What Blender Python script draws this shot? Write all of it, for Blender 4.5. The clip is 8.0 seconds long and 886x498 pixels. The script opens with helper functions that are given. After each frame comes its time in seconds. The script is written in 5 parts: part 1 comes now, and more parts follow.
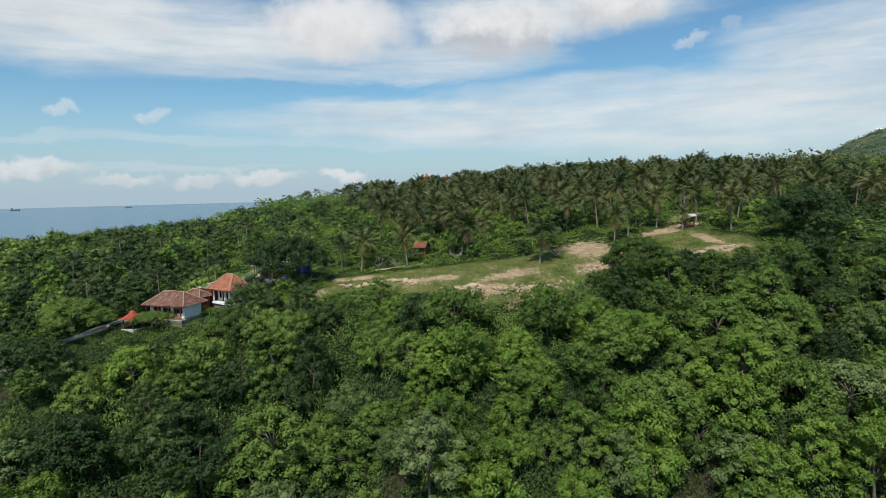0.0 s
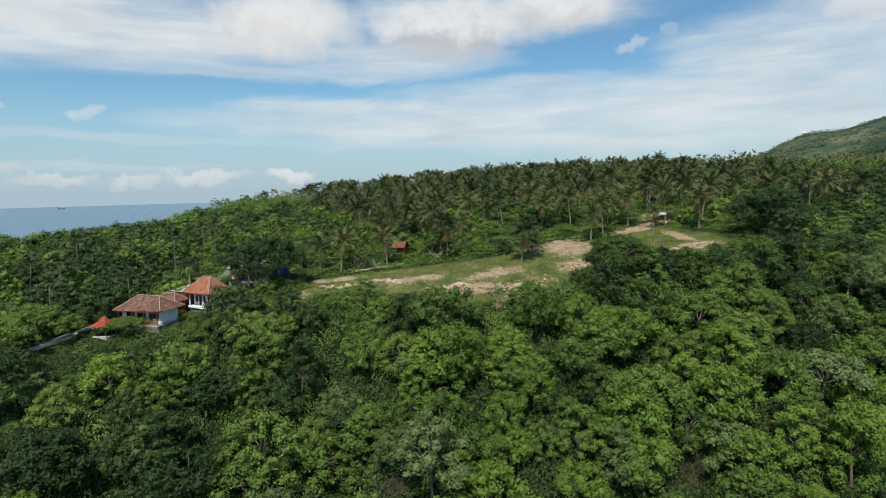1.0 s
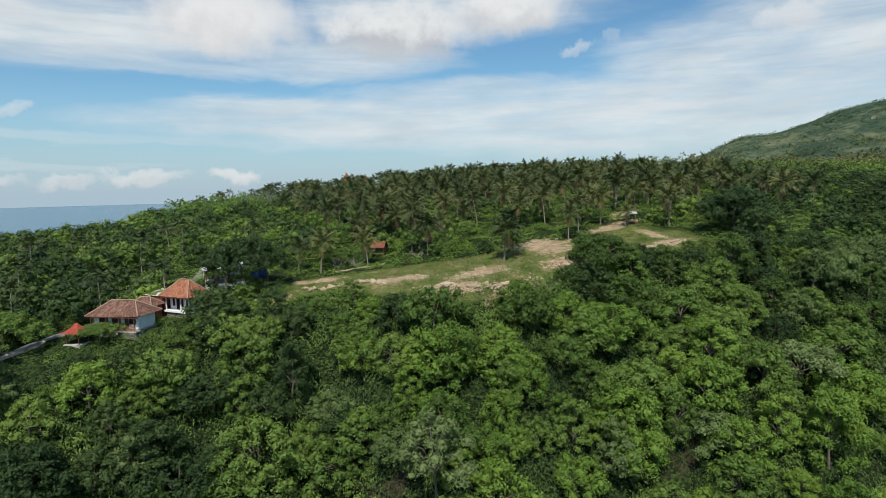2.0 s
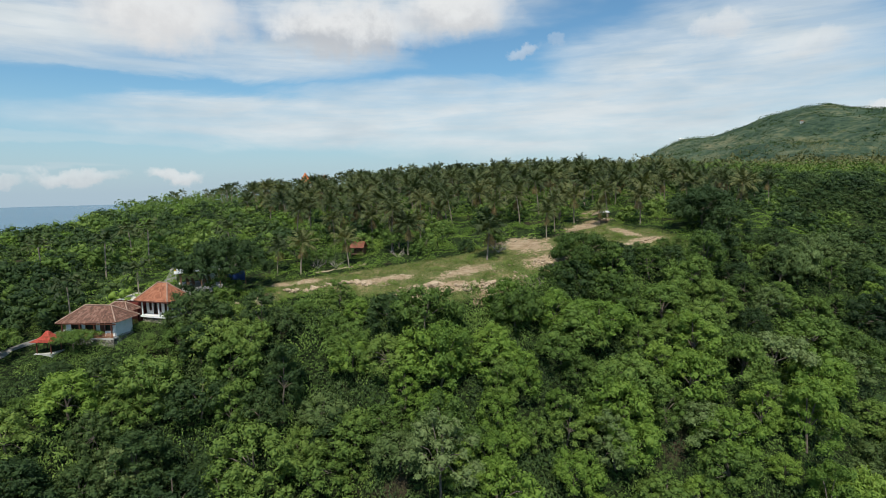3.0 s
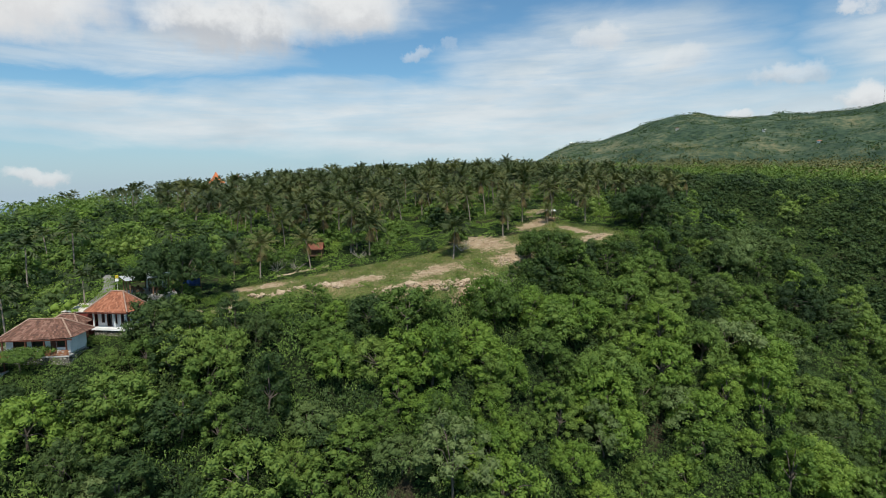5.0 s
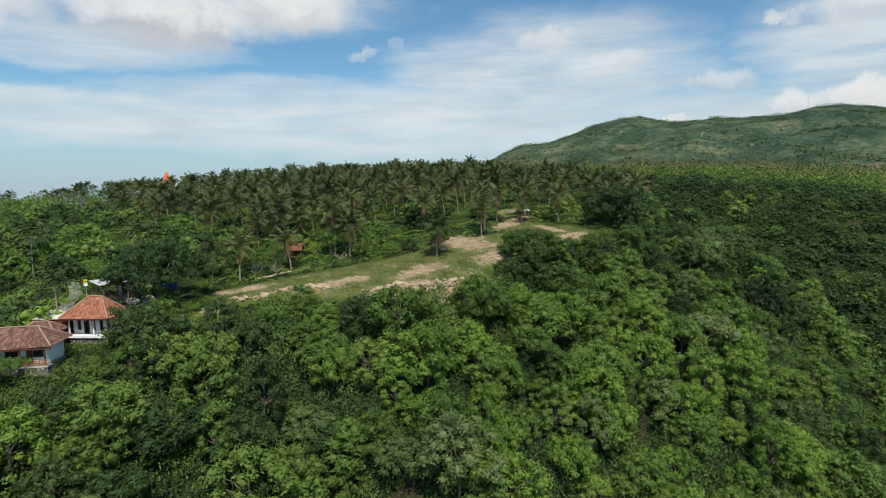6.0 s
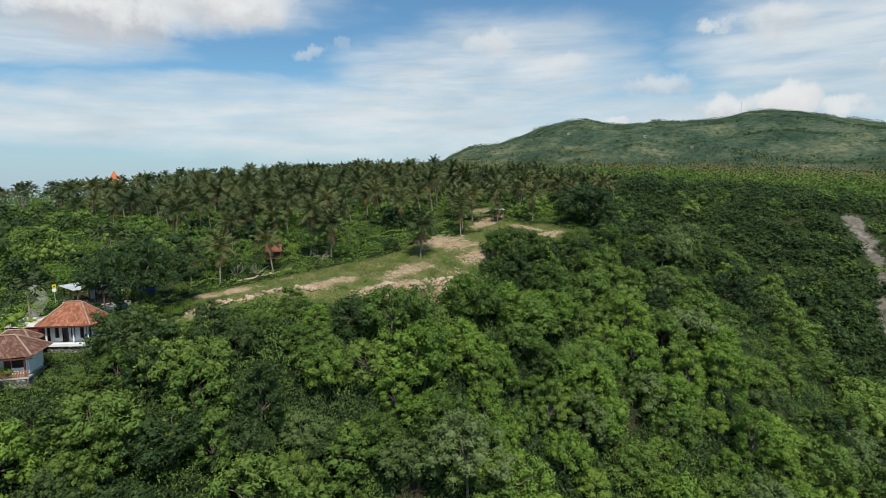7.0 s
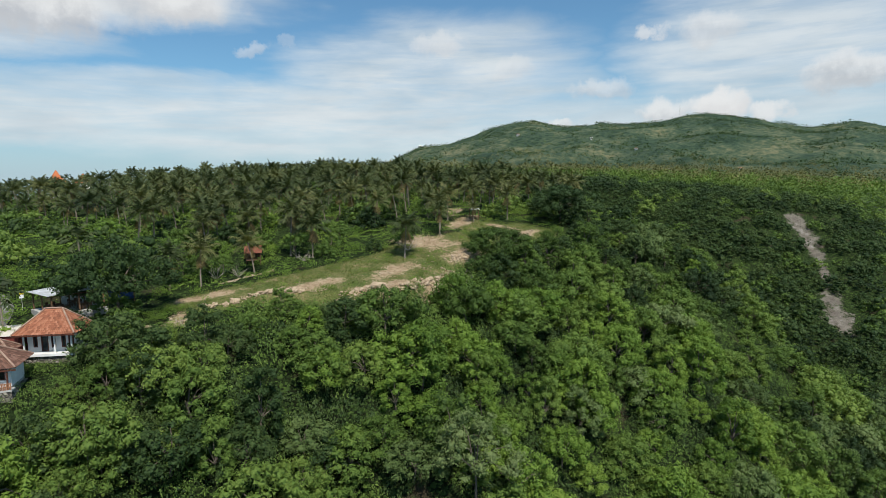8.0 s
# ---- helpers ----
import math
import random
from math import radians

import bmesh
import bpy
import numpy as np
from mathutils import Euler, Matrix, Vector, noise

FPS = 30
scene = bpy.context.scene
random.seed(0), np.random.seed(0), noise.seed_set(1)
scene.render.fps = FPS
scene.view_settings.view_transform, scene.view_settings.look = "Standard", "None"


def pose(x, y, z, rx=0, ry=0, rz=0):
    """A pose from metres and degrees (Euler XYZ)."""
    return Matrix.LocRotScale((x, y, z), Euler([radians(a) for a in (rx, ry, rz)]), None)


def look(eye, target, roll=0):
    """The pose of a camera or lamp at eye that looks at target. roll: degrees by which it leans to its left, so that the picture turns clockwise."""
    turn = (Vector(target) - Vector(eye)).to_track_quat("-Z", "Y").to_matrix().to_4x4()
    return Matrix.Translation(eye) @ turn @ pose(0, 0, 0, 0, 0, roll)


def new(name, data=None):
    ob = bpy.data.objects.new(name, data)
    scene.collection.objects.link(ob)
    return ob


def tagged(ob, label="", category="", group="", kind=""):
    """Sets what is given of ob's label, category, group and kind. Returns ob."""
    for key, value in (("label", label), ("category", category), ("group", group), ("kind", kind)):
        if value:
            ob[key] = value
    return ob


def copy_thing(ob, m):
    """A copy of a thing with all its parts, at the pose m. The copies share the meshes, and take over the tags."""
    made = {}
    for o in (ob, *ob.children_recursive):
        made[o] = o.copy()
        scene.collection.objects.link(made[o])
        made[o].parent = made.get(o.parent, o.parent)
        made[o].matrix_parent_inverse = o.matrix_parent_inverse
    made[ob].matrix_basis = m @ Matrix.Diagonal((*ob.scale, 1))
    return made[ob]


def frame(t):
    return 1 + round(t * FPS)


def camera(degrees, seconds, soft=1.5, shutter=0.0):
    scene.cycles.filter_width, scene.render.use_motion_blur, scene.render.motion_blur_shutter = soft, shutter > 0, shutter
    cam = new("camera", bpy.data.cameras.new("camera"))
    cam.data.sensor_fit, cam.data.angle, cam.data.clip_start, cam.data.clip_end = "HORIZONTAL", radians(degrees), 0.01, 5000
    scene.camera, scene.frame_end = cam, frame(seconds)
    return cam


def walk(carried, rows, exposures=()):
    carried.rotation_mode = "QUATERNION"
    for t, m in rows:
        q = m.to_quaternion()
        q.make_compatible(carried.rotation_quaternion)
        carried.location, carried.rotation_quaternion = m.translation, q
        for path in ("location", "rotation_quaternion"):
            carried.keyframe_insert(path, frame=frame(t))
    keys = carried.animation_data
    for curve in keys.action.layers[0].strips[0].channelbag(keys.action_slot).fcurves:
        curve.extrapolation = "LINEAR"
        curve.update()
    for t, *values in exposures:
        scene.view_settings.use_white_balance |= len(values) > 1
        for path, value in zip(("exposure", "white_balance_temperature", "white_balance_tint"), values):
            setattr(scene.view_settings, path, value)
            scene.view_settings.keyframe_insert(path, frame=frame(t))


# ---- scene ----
# camera and its way: an even arc round the cleared plot
cam = camera(76.1, 8.0, soft=0.6)
METRES, EYE, TILT, LEAN, TURN = 54.0, 90.0, -6.1, 1.1, 0.0
ROWS = [
    (0.0, 0.0, 0.0, 0.0, 0.0, 0.0, -0.0),
    (0.5, -0.0584, 0.0042, -0.0002, -2.51, -0.02, 0.28),
    (1.0, -0.117, 0.0106, -0.002, -5.02, 0.0, 0.57),
    (1.5, -0.1766, 0.0196, -0.0035, -7.54, 0.01, 0.83),
    (3.0, -0.3541, 0.0637, -0.0061, -15.12, -0.05, 1.62),
    (3.5, -0.4128, 0.0848, -0.0063, -17.68, -0.1, 1.89),
    (4.0, -0.4708, 0.1087, -0.0062, -20.25, -0.15, 2.17),
    (4.5, -0.5279, 0.135, -0.0052, -22.81, -0.22, 2.43),
    (6.0, -0.694, 0.2299, -0.002, -30.61, -0.47, 3.18),
    (6.5, -0.7463, 0.2661, -0.0009, -33.18, -0.58, 3.46),
    (7.0, -0.7973, 0.3059, 0.0011, -35.76, -0.71, 3.7),
    (7.5, -0.8467, 0.3482, 0.0035, -38.36, -0.86, 3.94),
    (8.0, -0.8947, 0.3938, 0.0064, -40.98, -1.01, 4.19),
]
walk(cam, [(t, pose(0, 0, EYE, TILT, LEAN, TURN) @ pose(METRES * x, METRES * y, METRES * z, 90 + pitch, roll, yaw)) for t, x, y, z, yaw, pitch, roll in ROWS])
scene.view_settings.exposure = 0.0

# ---- light ----
SUN_FROM = Vector((-0.17, -0.52, 0.84)).normalized()
sun_data = bpy.data.lights.new("sun", "SUN")
sun_data.energy, sun_data.angle, sun_data.color = 5.0, radians(0.6), (1.0, 0.95, 0.86)
sun = new("sun", sun_data)
sun.matrix_world = look(SUN_FROM * 500, (0, 0, 0))


class Nodes:
    """A small writer of node trees."""

    def __init__(self, tree):
        self.tree = tree
        tree.nodes.clear()

    def add(self, kind, **kw):
        n = self.tree.nodes.new(kind)
        for k, v in kw.items():
            if k == "blend":
                n.blend_type = v
            elif k == "operation":
                n.operation = v
            elif k == "data_type":
                n.data_type = v
            elif k == "attribute":
                n.attribute_name = v
            elif k == "sky":
                n.sky_type = v
            elif k == "clamp":
                n.use_clamp = v
        return n

    def put(self, socket, value):
        if hasattr(value, "is_output"):
            self.tree.links.new(value, socket)
        else:
            socket.default_value = value

    def math(self, op, a, b=0.0, c=0.0, clamp=False):
        n = self.add("ShaderNodeMath", operation=op, clamp=clamp)
        for s, v in zip(n.inputs, (a, b, c)):
            self.put(s, v)
        return n.outputs[0]

    def vmath(self, op, a, b=(0, 0, 0)):
        n = self.add("ShaderNodeVectorMath", operation=op)
        self.put(n.inputs[0], a)
        self.put(n.inputs[1], b)
        return n.outputs[0]

    def noise(self, vector, scale, detail=4.0, rough=0.55, distortion=0.0):
        n = self.add("ShaderNodeTexNoise")
        if vector is not None:
            self.put(n.inputs["Vector"], vector)
        n.inputs["Scale"].default_value = scale
        n.inputs["Detail"].default_value = detail
        n.inputs["Roughness"].default_value = rough
        n.inputs["Distortion"].default_value = distortion
        return n.outputs["Fac"]

    def ramp(self, fac, stops):
        n = self.add("ShaderNodeValToRGB")
        self.put(n.inputs[0], fac)
        els = n.color_ramp.elements
        while len(els) < len(stops):
            els.new(0.5)
        for e, (p, c) in zip(els, stops):
            e.position = p
            e.color = (*c, 1) if len(c) == 3 else c
        return n.outputs["Color"]

    def step(self, value, a, b):
        n = self.add("ShaderNodeMapRange")
        n.interpolation_type = "SMOOTHSTEP"
        self.put(n.inputs[0], value)
        n.inputs[1].default_value, n.inputs[2].default_value = a, b
        return n.outputs[0]

    def mix(self, fac, a, b, blend="MIX"):
        n = self.add("ShaderNodeMix", data_type="RGBA", blend=blend)
        self.put(n.inputs[0], fac)
        self.put(n.inputs[6], (*a, 1) if isinstance(a, tuple) and len(a) == 3 else a)
        self.put(n.inputs[7], (*b, 1) if isinstance(b, tuple) and len(b) == 3 else b)
        return n.outputs[2]


# the sky: clear blue with long stratus bands, heaped clouds above and along the horizon
world = bpy.data.worlds.new("world")
scene.world = world
world.use_nodes = True
W = Nodes(world.node_tree)
sky = W.add("ShaderNodeTexSky", sky="NISHITA")
sky.sun_disc = False
sky.sun_elevation = math.asin(SUN_FROM.z)
sky.sun_rotation = math.atan2(SUN_FROM.x, SUN_FROM.y)
sky.air_density, sky.dust_density, sky.ozone_density = 1.0, 0.6, 2.0
coords = W.add("ShaderNodeTexCoord").outputs["Generated"]
split = W.add("ShaderNodeSeparateXYZ")
W.put(split.inputs[0], coords)
azimuth = W.math("MULTIPLY", W.math("ARCTAN2", split.outputs[0], split.outputs[1]), 180 / math.pi)
elev = W.math("MULTIPLY", W.math("ARCSINE", split.outputs[2]), 180 / math.pi)
flat = W.vmath("MULTIPLY", coords, (1.0, 1.0, 4.0))
wisps = W.noise(flat, 4.0, 8.0, 0.62, 0.5)
swell = W.noise(flat, 7.0, 4.0, 0.5)
puffs = W.noise(coords, 22.0, 7.0, 0.6)
puffs_b = W.noise(W.vmath("ADD", coords, (3.1, 1.7, 0.4)), 22.0, 7.0, 0.6)
streaks = W.noise(W.vmath("MULTIPLY", coords, (1.0, 1.0, 9.0)), 5.0, 8.0, 0.6, 0.3)
haze = W.step(elev, 11.0, -1.5)
sky_colour = W.mix(1.0, sky.outputs[0], (0.084, 0.119, 0.128), "MULTIPLY")
colour = W.mix(W.math("MULTIPLY", haze, 0.85), sky_colour, (0.46, 0.585, 0.71))
# thin layered cloud: az, el, half width, half height, strength
az_s = W.math("ADD", azimuth, W.math("MULTIPLY", W.math("SUBTRACT", swell, 0.5), 14.0))
el_s = W.math("ADD", elev, W.math("MULTIPLY", W.math("SUBTRACT", wisps, 0.5), 3.4))
thin = 0.0
for a, e, wa, we, k in (
    (-28.0, 13.8, 26.0, 3.6, 1.0), (-18.0, 10.9, 24.0, 0.8, 0.6), (0.0, 12.2, 12.0, 1.9, 0.85), (6.0, 6.6, 27.0, 2.5, 0.95), (-4.0, 7.4, 14.0, 1.6, 0.9),
    (27.0, 6.4, 26.0, 3.6, 0.95), (13.0, 9.0, 13.0, 1.5, 0.7), (41.0, 10.6, 15.0, 5.4, 0.95), (50.0, 5.0, 22.0, 4.0, 0.8), (72.0, 10.5, 14.0, 7.5, 0.9), (10.0, 16.5, 16.0, 2.6, 0.9),
    (-20.0, 4.6, 26.0, 0.5, 0.35), (-28.0, 2.4, 14.0, 0.35, 0.4),
):
    da = W.math("MULTIPLY", W.math("SUBTRACT", az_s, a), 1 / wa)
    de = W.math("MULTIPLY", W.math("SUBTRACT", el_s, e), 1 / we)
    q = W.math("ADD", W.math("MULTIPLY", da, da), W.math("MULTIPLY", de, de))
    thin = W.math("MAXIMUM", thin, W.math("MULTIPLY", W.step(q, 1.5, 0.1), k))
thin = W.math("MAXIMUM", thin, W.math("MULTIPLY", W.step(elev, 17.0, 26.0), W.step(wisps, 0.48, 0.70)))
thin = W.math("MULTIPLY", thin, W.math("ADD", 0.62, W.math("MULTIPLY", W.step(streaks, 0.32, 0.66), 0.38)))
colour = W.mix(thin, colour, W.ramp(swell, [(0.30, (0.60, 0.69, 0.75)), (0.62, (0.78, 0.84, 0.87))]))
# heaped cloud, white on top and grey below: az, el, half width, half height, strength, greyness
az_p = W.math("ADD", azimuth, W.math("MULTIPLY", W.math("SUBTRACT", puffs, 0.5), 4.6))
el_p = W.math("ADD", elev, W.math("MULTIPLY", W.math("SUBTRACT", puffs_b, 0.5), 3.4))
for a, e, wa, we, k, grey in (
    (-10.0, 15.4, 7.5, 3.4, 0.95, 0.25), (6.0, 14.9, 8.5, 2.9, 0.9, 0.8), (17.0, 16.6, 6.0, 2.6, 0.9, 0.5), (-32.0, 15.5, 9.0, 2.4, 0.5, 0.2),
    (-33.2, 6.9, 1.5, 0.5, 0.4, 0.2), (-26.6, 7.0, 1.7, 0.65, 0.4, 0.3), (23.4, 12.9, 1.6, 0.7, 0.4, 0.4), (26.6, 13.3, 1.0, 0.5, 0.2, 0.4),
    (66.6, 6.7, 2.9, 1.5, 0.95, 0.2), (62.2, 6.4, 2.4, 1.5, 0.8, 0.5), (70.6, 6.0, 1.8, 0.9, 0.8, 0.2), (52.6, 5.8, 1.2, 0.7, 0.7, 0.2),
    (76.5, 8.6, 4.2, 1.6, 0.7, 0.9), (56.6, 9.0, 3.2, 1.1, 0.55, 0.6), (41.0, 13.6, 2.6, 1.3, 0.5, 0.3), (66.0, 13.4, 3.0, 1.6, 0.5, 0.5), (48.0, 11.0, 2.4, 1.2, 0.3, 0.6), (61.0, 13.6, 1.5, 0.7, 0.6, 0.2),
    (-36.0, 2.2, 4.0, 0.9, 0.65, 0.5), (-29.5, 1.4, 3.4, 0.6, 0.5, 0.35), (-23.5, 1.1, 2.6, 0.55, 0.45, 0.35), (-17.5, 1.4, 3.6, 0.8, 0.6, 0.35), (-9.6, 1.6, 2.6, 0.8, 0.7, 0.3),
):
    da = W.math("MULTIPLY", W.math("SUBTRACT", az_p, a), 1 / wa)
    de = W.math("MULTIPLY", W.math("SUBTRACT", el_p, e), 1 / we)
    q = W.math("ADD", W.math("MULTIPLY", da, da), W.math("MULTIPLY", de, de))
    body = W.math("MULTIPLY", W.step(q, 1.25, 0.15), k)
    lit = W.step(W.math("ADD", de, W.math("MULTIPLY", W.math("SUBTRACT", puffs, 0.5), 3.0)), -0.7, 0.6)
    base = tuple(0.86 - grey * d for d in (0.34, 0.32, 0.29))
    colour = W.mix(body, colour, W.mix(lit, base, (0.88, 0.89, 0.89)))
back = W.add("ShaderNodeBackground")
W.put(back.inputs[0], colour)
back.inputs[1].default_value = 0.92
W.tree.links.new(back.outputs[0], W.add("ShaderNodeOutputWorld").inputs[0])

# ---- materials ----


def material(name, rough=0.8, metal=0.0, spec=0.3):
    """A new material with its node writer, principled shader and output."""
    m = bpy.data.materials.new(name)
    m.use_nodes = True
    n = Nodes(m.node_tree)
    shader = n.add("ShaderNodeBsdfPrincipled")
    shader.inputs["Roughness"].default_value = rough
    shader.inputs["Metallic"].default_value = metal
    shader.inputs["Specular IOR Level"].default_value = spec
    out = n.add("ShaderNodeOutputMaterial")
    n.tree.links.new(shader.outputs[0], out.inputs[0])
    return m, n, shader, out


def bump(n, shader, height, strength, distance):
    b = n.add("ShaderNodeBump")
    b.inputs["Strength"].default_value, b.inputs["Distance"].default_value = strength, distance
    n.put(b.inputs["Height"], height)
    n.tree.links.new(b.outputs[0], shader.inputs["Normal"])


def place(n):
    return n.add("ShaderNodeNewGeometry").outputs["Position"]


def foliage(name, dark, mid, light, lucent=0.2, rough=0.6):
    m, n, shader, out = material(name, rough, 0.0, 0.25)
    geo = n.add("ShaderNodeNewGeometry")
    island = geo.outputs["Random Per Island"]
    each = n.add("ShaderNodeObjectInfo").outputs["Random"]
    tone = n.add("ShaderNodeAttribute", attribute="tone").outputs["Fac"]
    tree = n.math("FRACT", n.math("ADD", each, tone))
    drift = n.noise(geo.outputs["Position"], 0.035, 3.0)
    f = n.math("ADD", n.math("MULTIPLY", tree, 0.48), n.math("MULTIPLY", island, 0.30))
    f = n.math("ADD", f, n.math("MULTIPLY", n.math("SUBTRACT", drift, 0.42), 0.9))
    sprays = n.noise(geo.outputs["Position"], 2.6, 6.0, 0.7)
    f = n.math("ADD", f, n.math("MULTIPLY", n.math("SUBTRACT", sprays, 0.5), 1.1))
    col = n.ramp(f, [(0.0, dark), (0.45, mid), (0.95, light)])
    bump(n, shader, sprays, 0.8, 0.20)
    n.put(shader.inputs["Base Color"], col)
    tr = n.add("ShaderNodeBsdfTranslucent")
    n.put(tr.inputs[0], n.mix(1.0, col, (1.3, 1.25, 0.6), "MULTIPLY"))
    mixer = n.add("ShaderNodeMixShader")
    mixer.inputs[0].default_value = lucent
    n.tree.links.new(shader.outputs[0], mixer.inputs[1])
    n.tree.links.new(tr.outputs[0], mixer.inputs[2])
    n.tree.links.new(mixer.outputs[0], out.inputs[0])
    return m


def plain(name, a, b, scale, rough=0.8, metal=0.0, relief=0.3, depth=0.02, spec=0.3, own=0.0):
    """Two colours mixed by noise at two scales, with relief; own: how much each piece differs."""
    m, n, shader, _ = material(name, rough, metal, spec)
    p = n.add("ShaderNodeTexCoord").outputs["Object"]
    f = n.math("ADD", n.math("MULTIPLY", n.noise(p, scale, 6.0, 0.6), 0.6), n.math("MULTIPLY", n.noise(p, scale * 0.13, 3.0), 0.4))
    f = n.step(f, 0.34, 0.66)
    if own:
        each = n.add("ShaderNodeObjectInfo").outputs["Random"]
        f = n.math("ADD", n.math("MULTIPLY", f, 1 - own), n.math("MULTIPLY", each, own))
    n.put(shader.inputs["Base Color"], n.mix(f, a, b))
    if relief:
        bump(n, shader, n.noise(p, scale * 2.0, 6.0, 0.65), relief, depth)
    return m


LEAF = foliage("broad_leaves", (0.036, 0.068, 0.013), (0.098, 0.166, 0.030), (0.192, 0.266, 0.055), 0.25)
# Dark species, its colour lowered further to stand in for cloud shade.
LEAF_DARK_SHADED = foliage("dark_and_shaded_leaves", (0.012, 0.028, 0.008), (0.034, 0.067, 0.017), (0.085, 0.126, 0.034))
LEAF_PALE = foliage("pale_leaves", (0.065, 0.105, 0.028), (0.110, 0.162, 0.050), (0.175, 0.225, 0.085))
LEAF_LIME = foliage("lime_leaves", (0.056, 0.108, 0.017), (0.130, 0.218, 0.032), (0.212, 0.305, 0.052), 0.28)
TURF = foliage("turf_blades", (0.058, 0.092, 0.019), (0.115, 0.155, 0.034), (0.24, 0.23, 0.080), 0.25)
# Cloud shade over the grove is put into this darkened frond colour.
FROND = foliage("palm_fronds", (0.022, 0.038, 0.013), (0.056, 0.078, 0.025), (0.150, 0.152, 0.054), 0.22, 0.5)
# Lit copy of the fronds: sunlight on the far plain put into the colour.
FROND_SUNLIT = foliage("sunlit_palm_fronds", (0.055, 0.066, 0.022), (0.120, 0.122, 0.042), (0.230, 0.205, 0.080), 0.22, 0.5)
FROND_DRY = foliage("dry_fronds", (0.12, 0.085, 0.035), (0.19, 0.14, 0.06), (0.26, 0.20, 0.09), 0.2, 0.8)
BARK = plain("grey_bark", (0.07, 0.055, 0.042), (0.19, 0.16, 0.13), 3.0, 0.9)
PALM_BARK = plain("palm_bark", (0.15, 0.12, 0.09), (0.29, 0.25, 0.20), 4.0, 0.9)
STONE = plain("limestone", (0.27, 0.195, 0.125), (0.50, 0.40, 0.28), 1.6, 0.9, relief=0.5, depth=0.06, own=0.45)
PLASTER = plain("white_plaster", (0.66, 0.66, 0.63), (0.80, 0.80, 0.78), 0.9, 0.85, relief=0.15)
TILE = plain("clay_tile", (0.24, 0.085, 0.042), (0.42, 0.155, 0.075), 0.9, 0.75, own=0.5)
CONCRETE = plain("concrete", (0.30, 0.29, 0.27), (0.46, 0.45, 0.42), 0.8, 0.9)
WOOD = plain("brown_wood", (0.10, 0.055, 0.030), (0.20, 0.115, 0.065), 2.5, 0.75)
ROADWAY = plain("worn_concrete_road", (0.15, 0.145, 0.13), (0.27, 0.26, 0.24), 0.5, 0.9)

# ---- lie of the land ----


def soft(v, k):
    """max(v, 0), rounded over about k."""
    v = np.asarray(v, float)
    return k * np.logaddexp(0.0, v / k)


def ease(v, a, b):
    q = np.clip((np.asarray(v, float) - a) / (b - a), 0, 1)
    return q * q * (3 - 2 * q)


def bell(v, c, w):
    return np.exp(-(((np.asarray(v, float) - c) / w) ** 2))


def lower(a, b, k):
    """The lower of two surfaces, rounded where they meet."""
    return -k * np.logaddexp(-a / k, -b / k)


WAVE_SETS = {}


def waves(x, y, size, seed):
    """Uneven swell, about -1 to 1, with no lattice."""
    if (size, seed) not in WAVE_SETS:
        r = np.random.RandomState(seed)
        a, f, p = r.uniform(0, 6.283, 7), r.uniform(0.6, 1.6, 7) / size * 6.283, r.uniform(0, 6.283, 7)
        WAVE_SETS[size, seed] = [(math.cos(u) * v, math.sin(u) * v, w) for u, v, w in zip(a, f, p)]
    return sum(np.sin(x * u + y * v + w) for u, v, w in WAVE_SETS[size, seed]) / 3.0


def brow(x):
    """Where the levelled plot ends and the bank falls to the ravine."""
    return 103 + 6 * bell(x, -17, 9) + 2.5 * bell(x, -28, 5) - 6.5 * bell(x, 9, 10) - 9 * bell(x, -45, 10) + 3 * bell(x, 50, 15) - 0.9 * soft(-54 - x, 3)


def shelf(x, y):
    """The long even rise from the plot to the palm ridge, down to the sea on its left."""
    z = 72.7 + 4.5 * np.tanh(x / 60) + 0.02 * np.minimum(x, 150) - 4 * ease(x, 150, 260) * ease(y, 330, 200)
    z = z + np.where(y > 105, 18 * (1 - np.exp(-np.maximum(y - 105, 0) / 120)), 0.13 * (y - 105))
    return z - 0.015 * soft(-60 - x, 10)


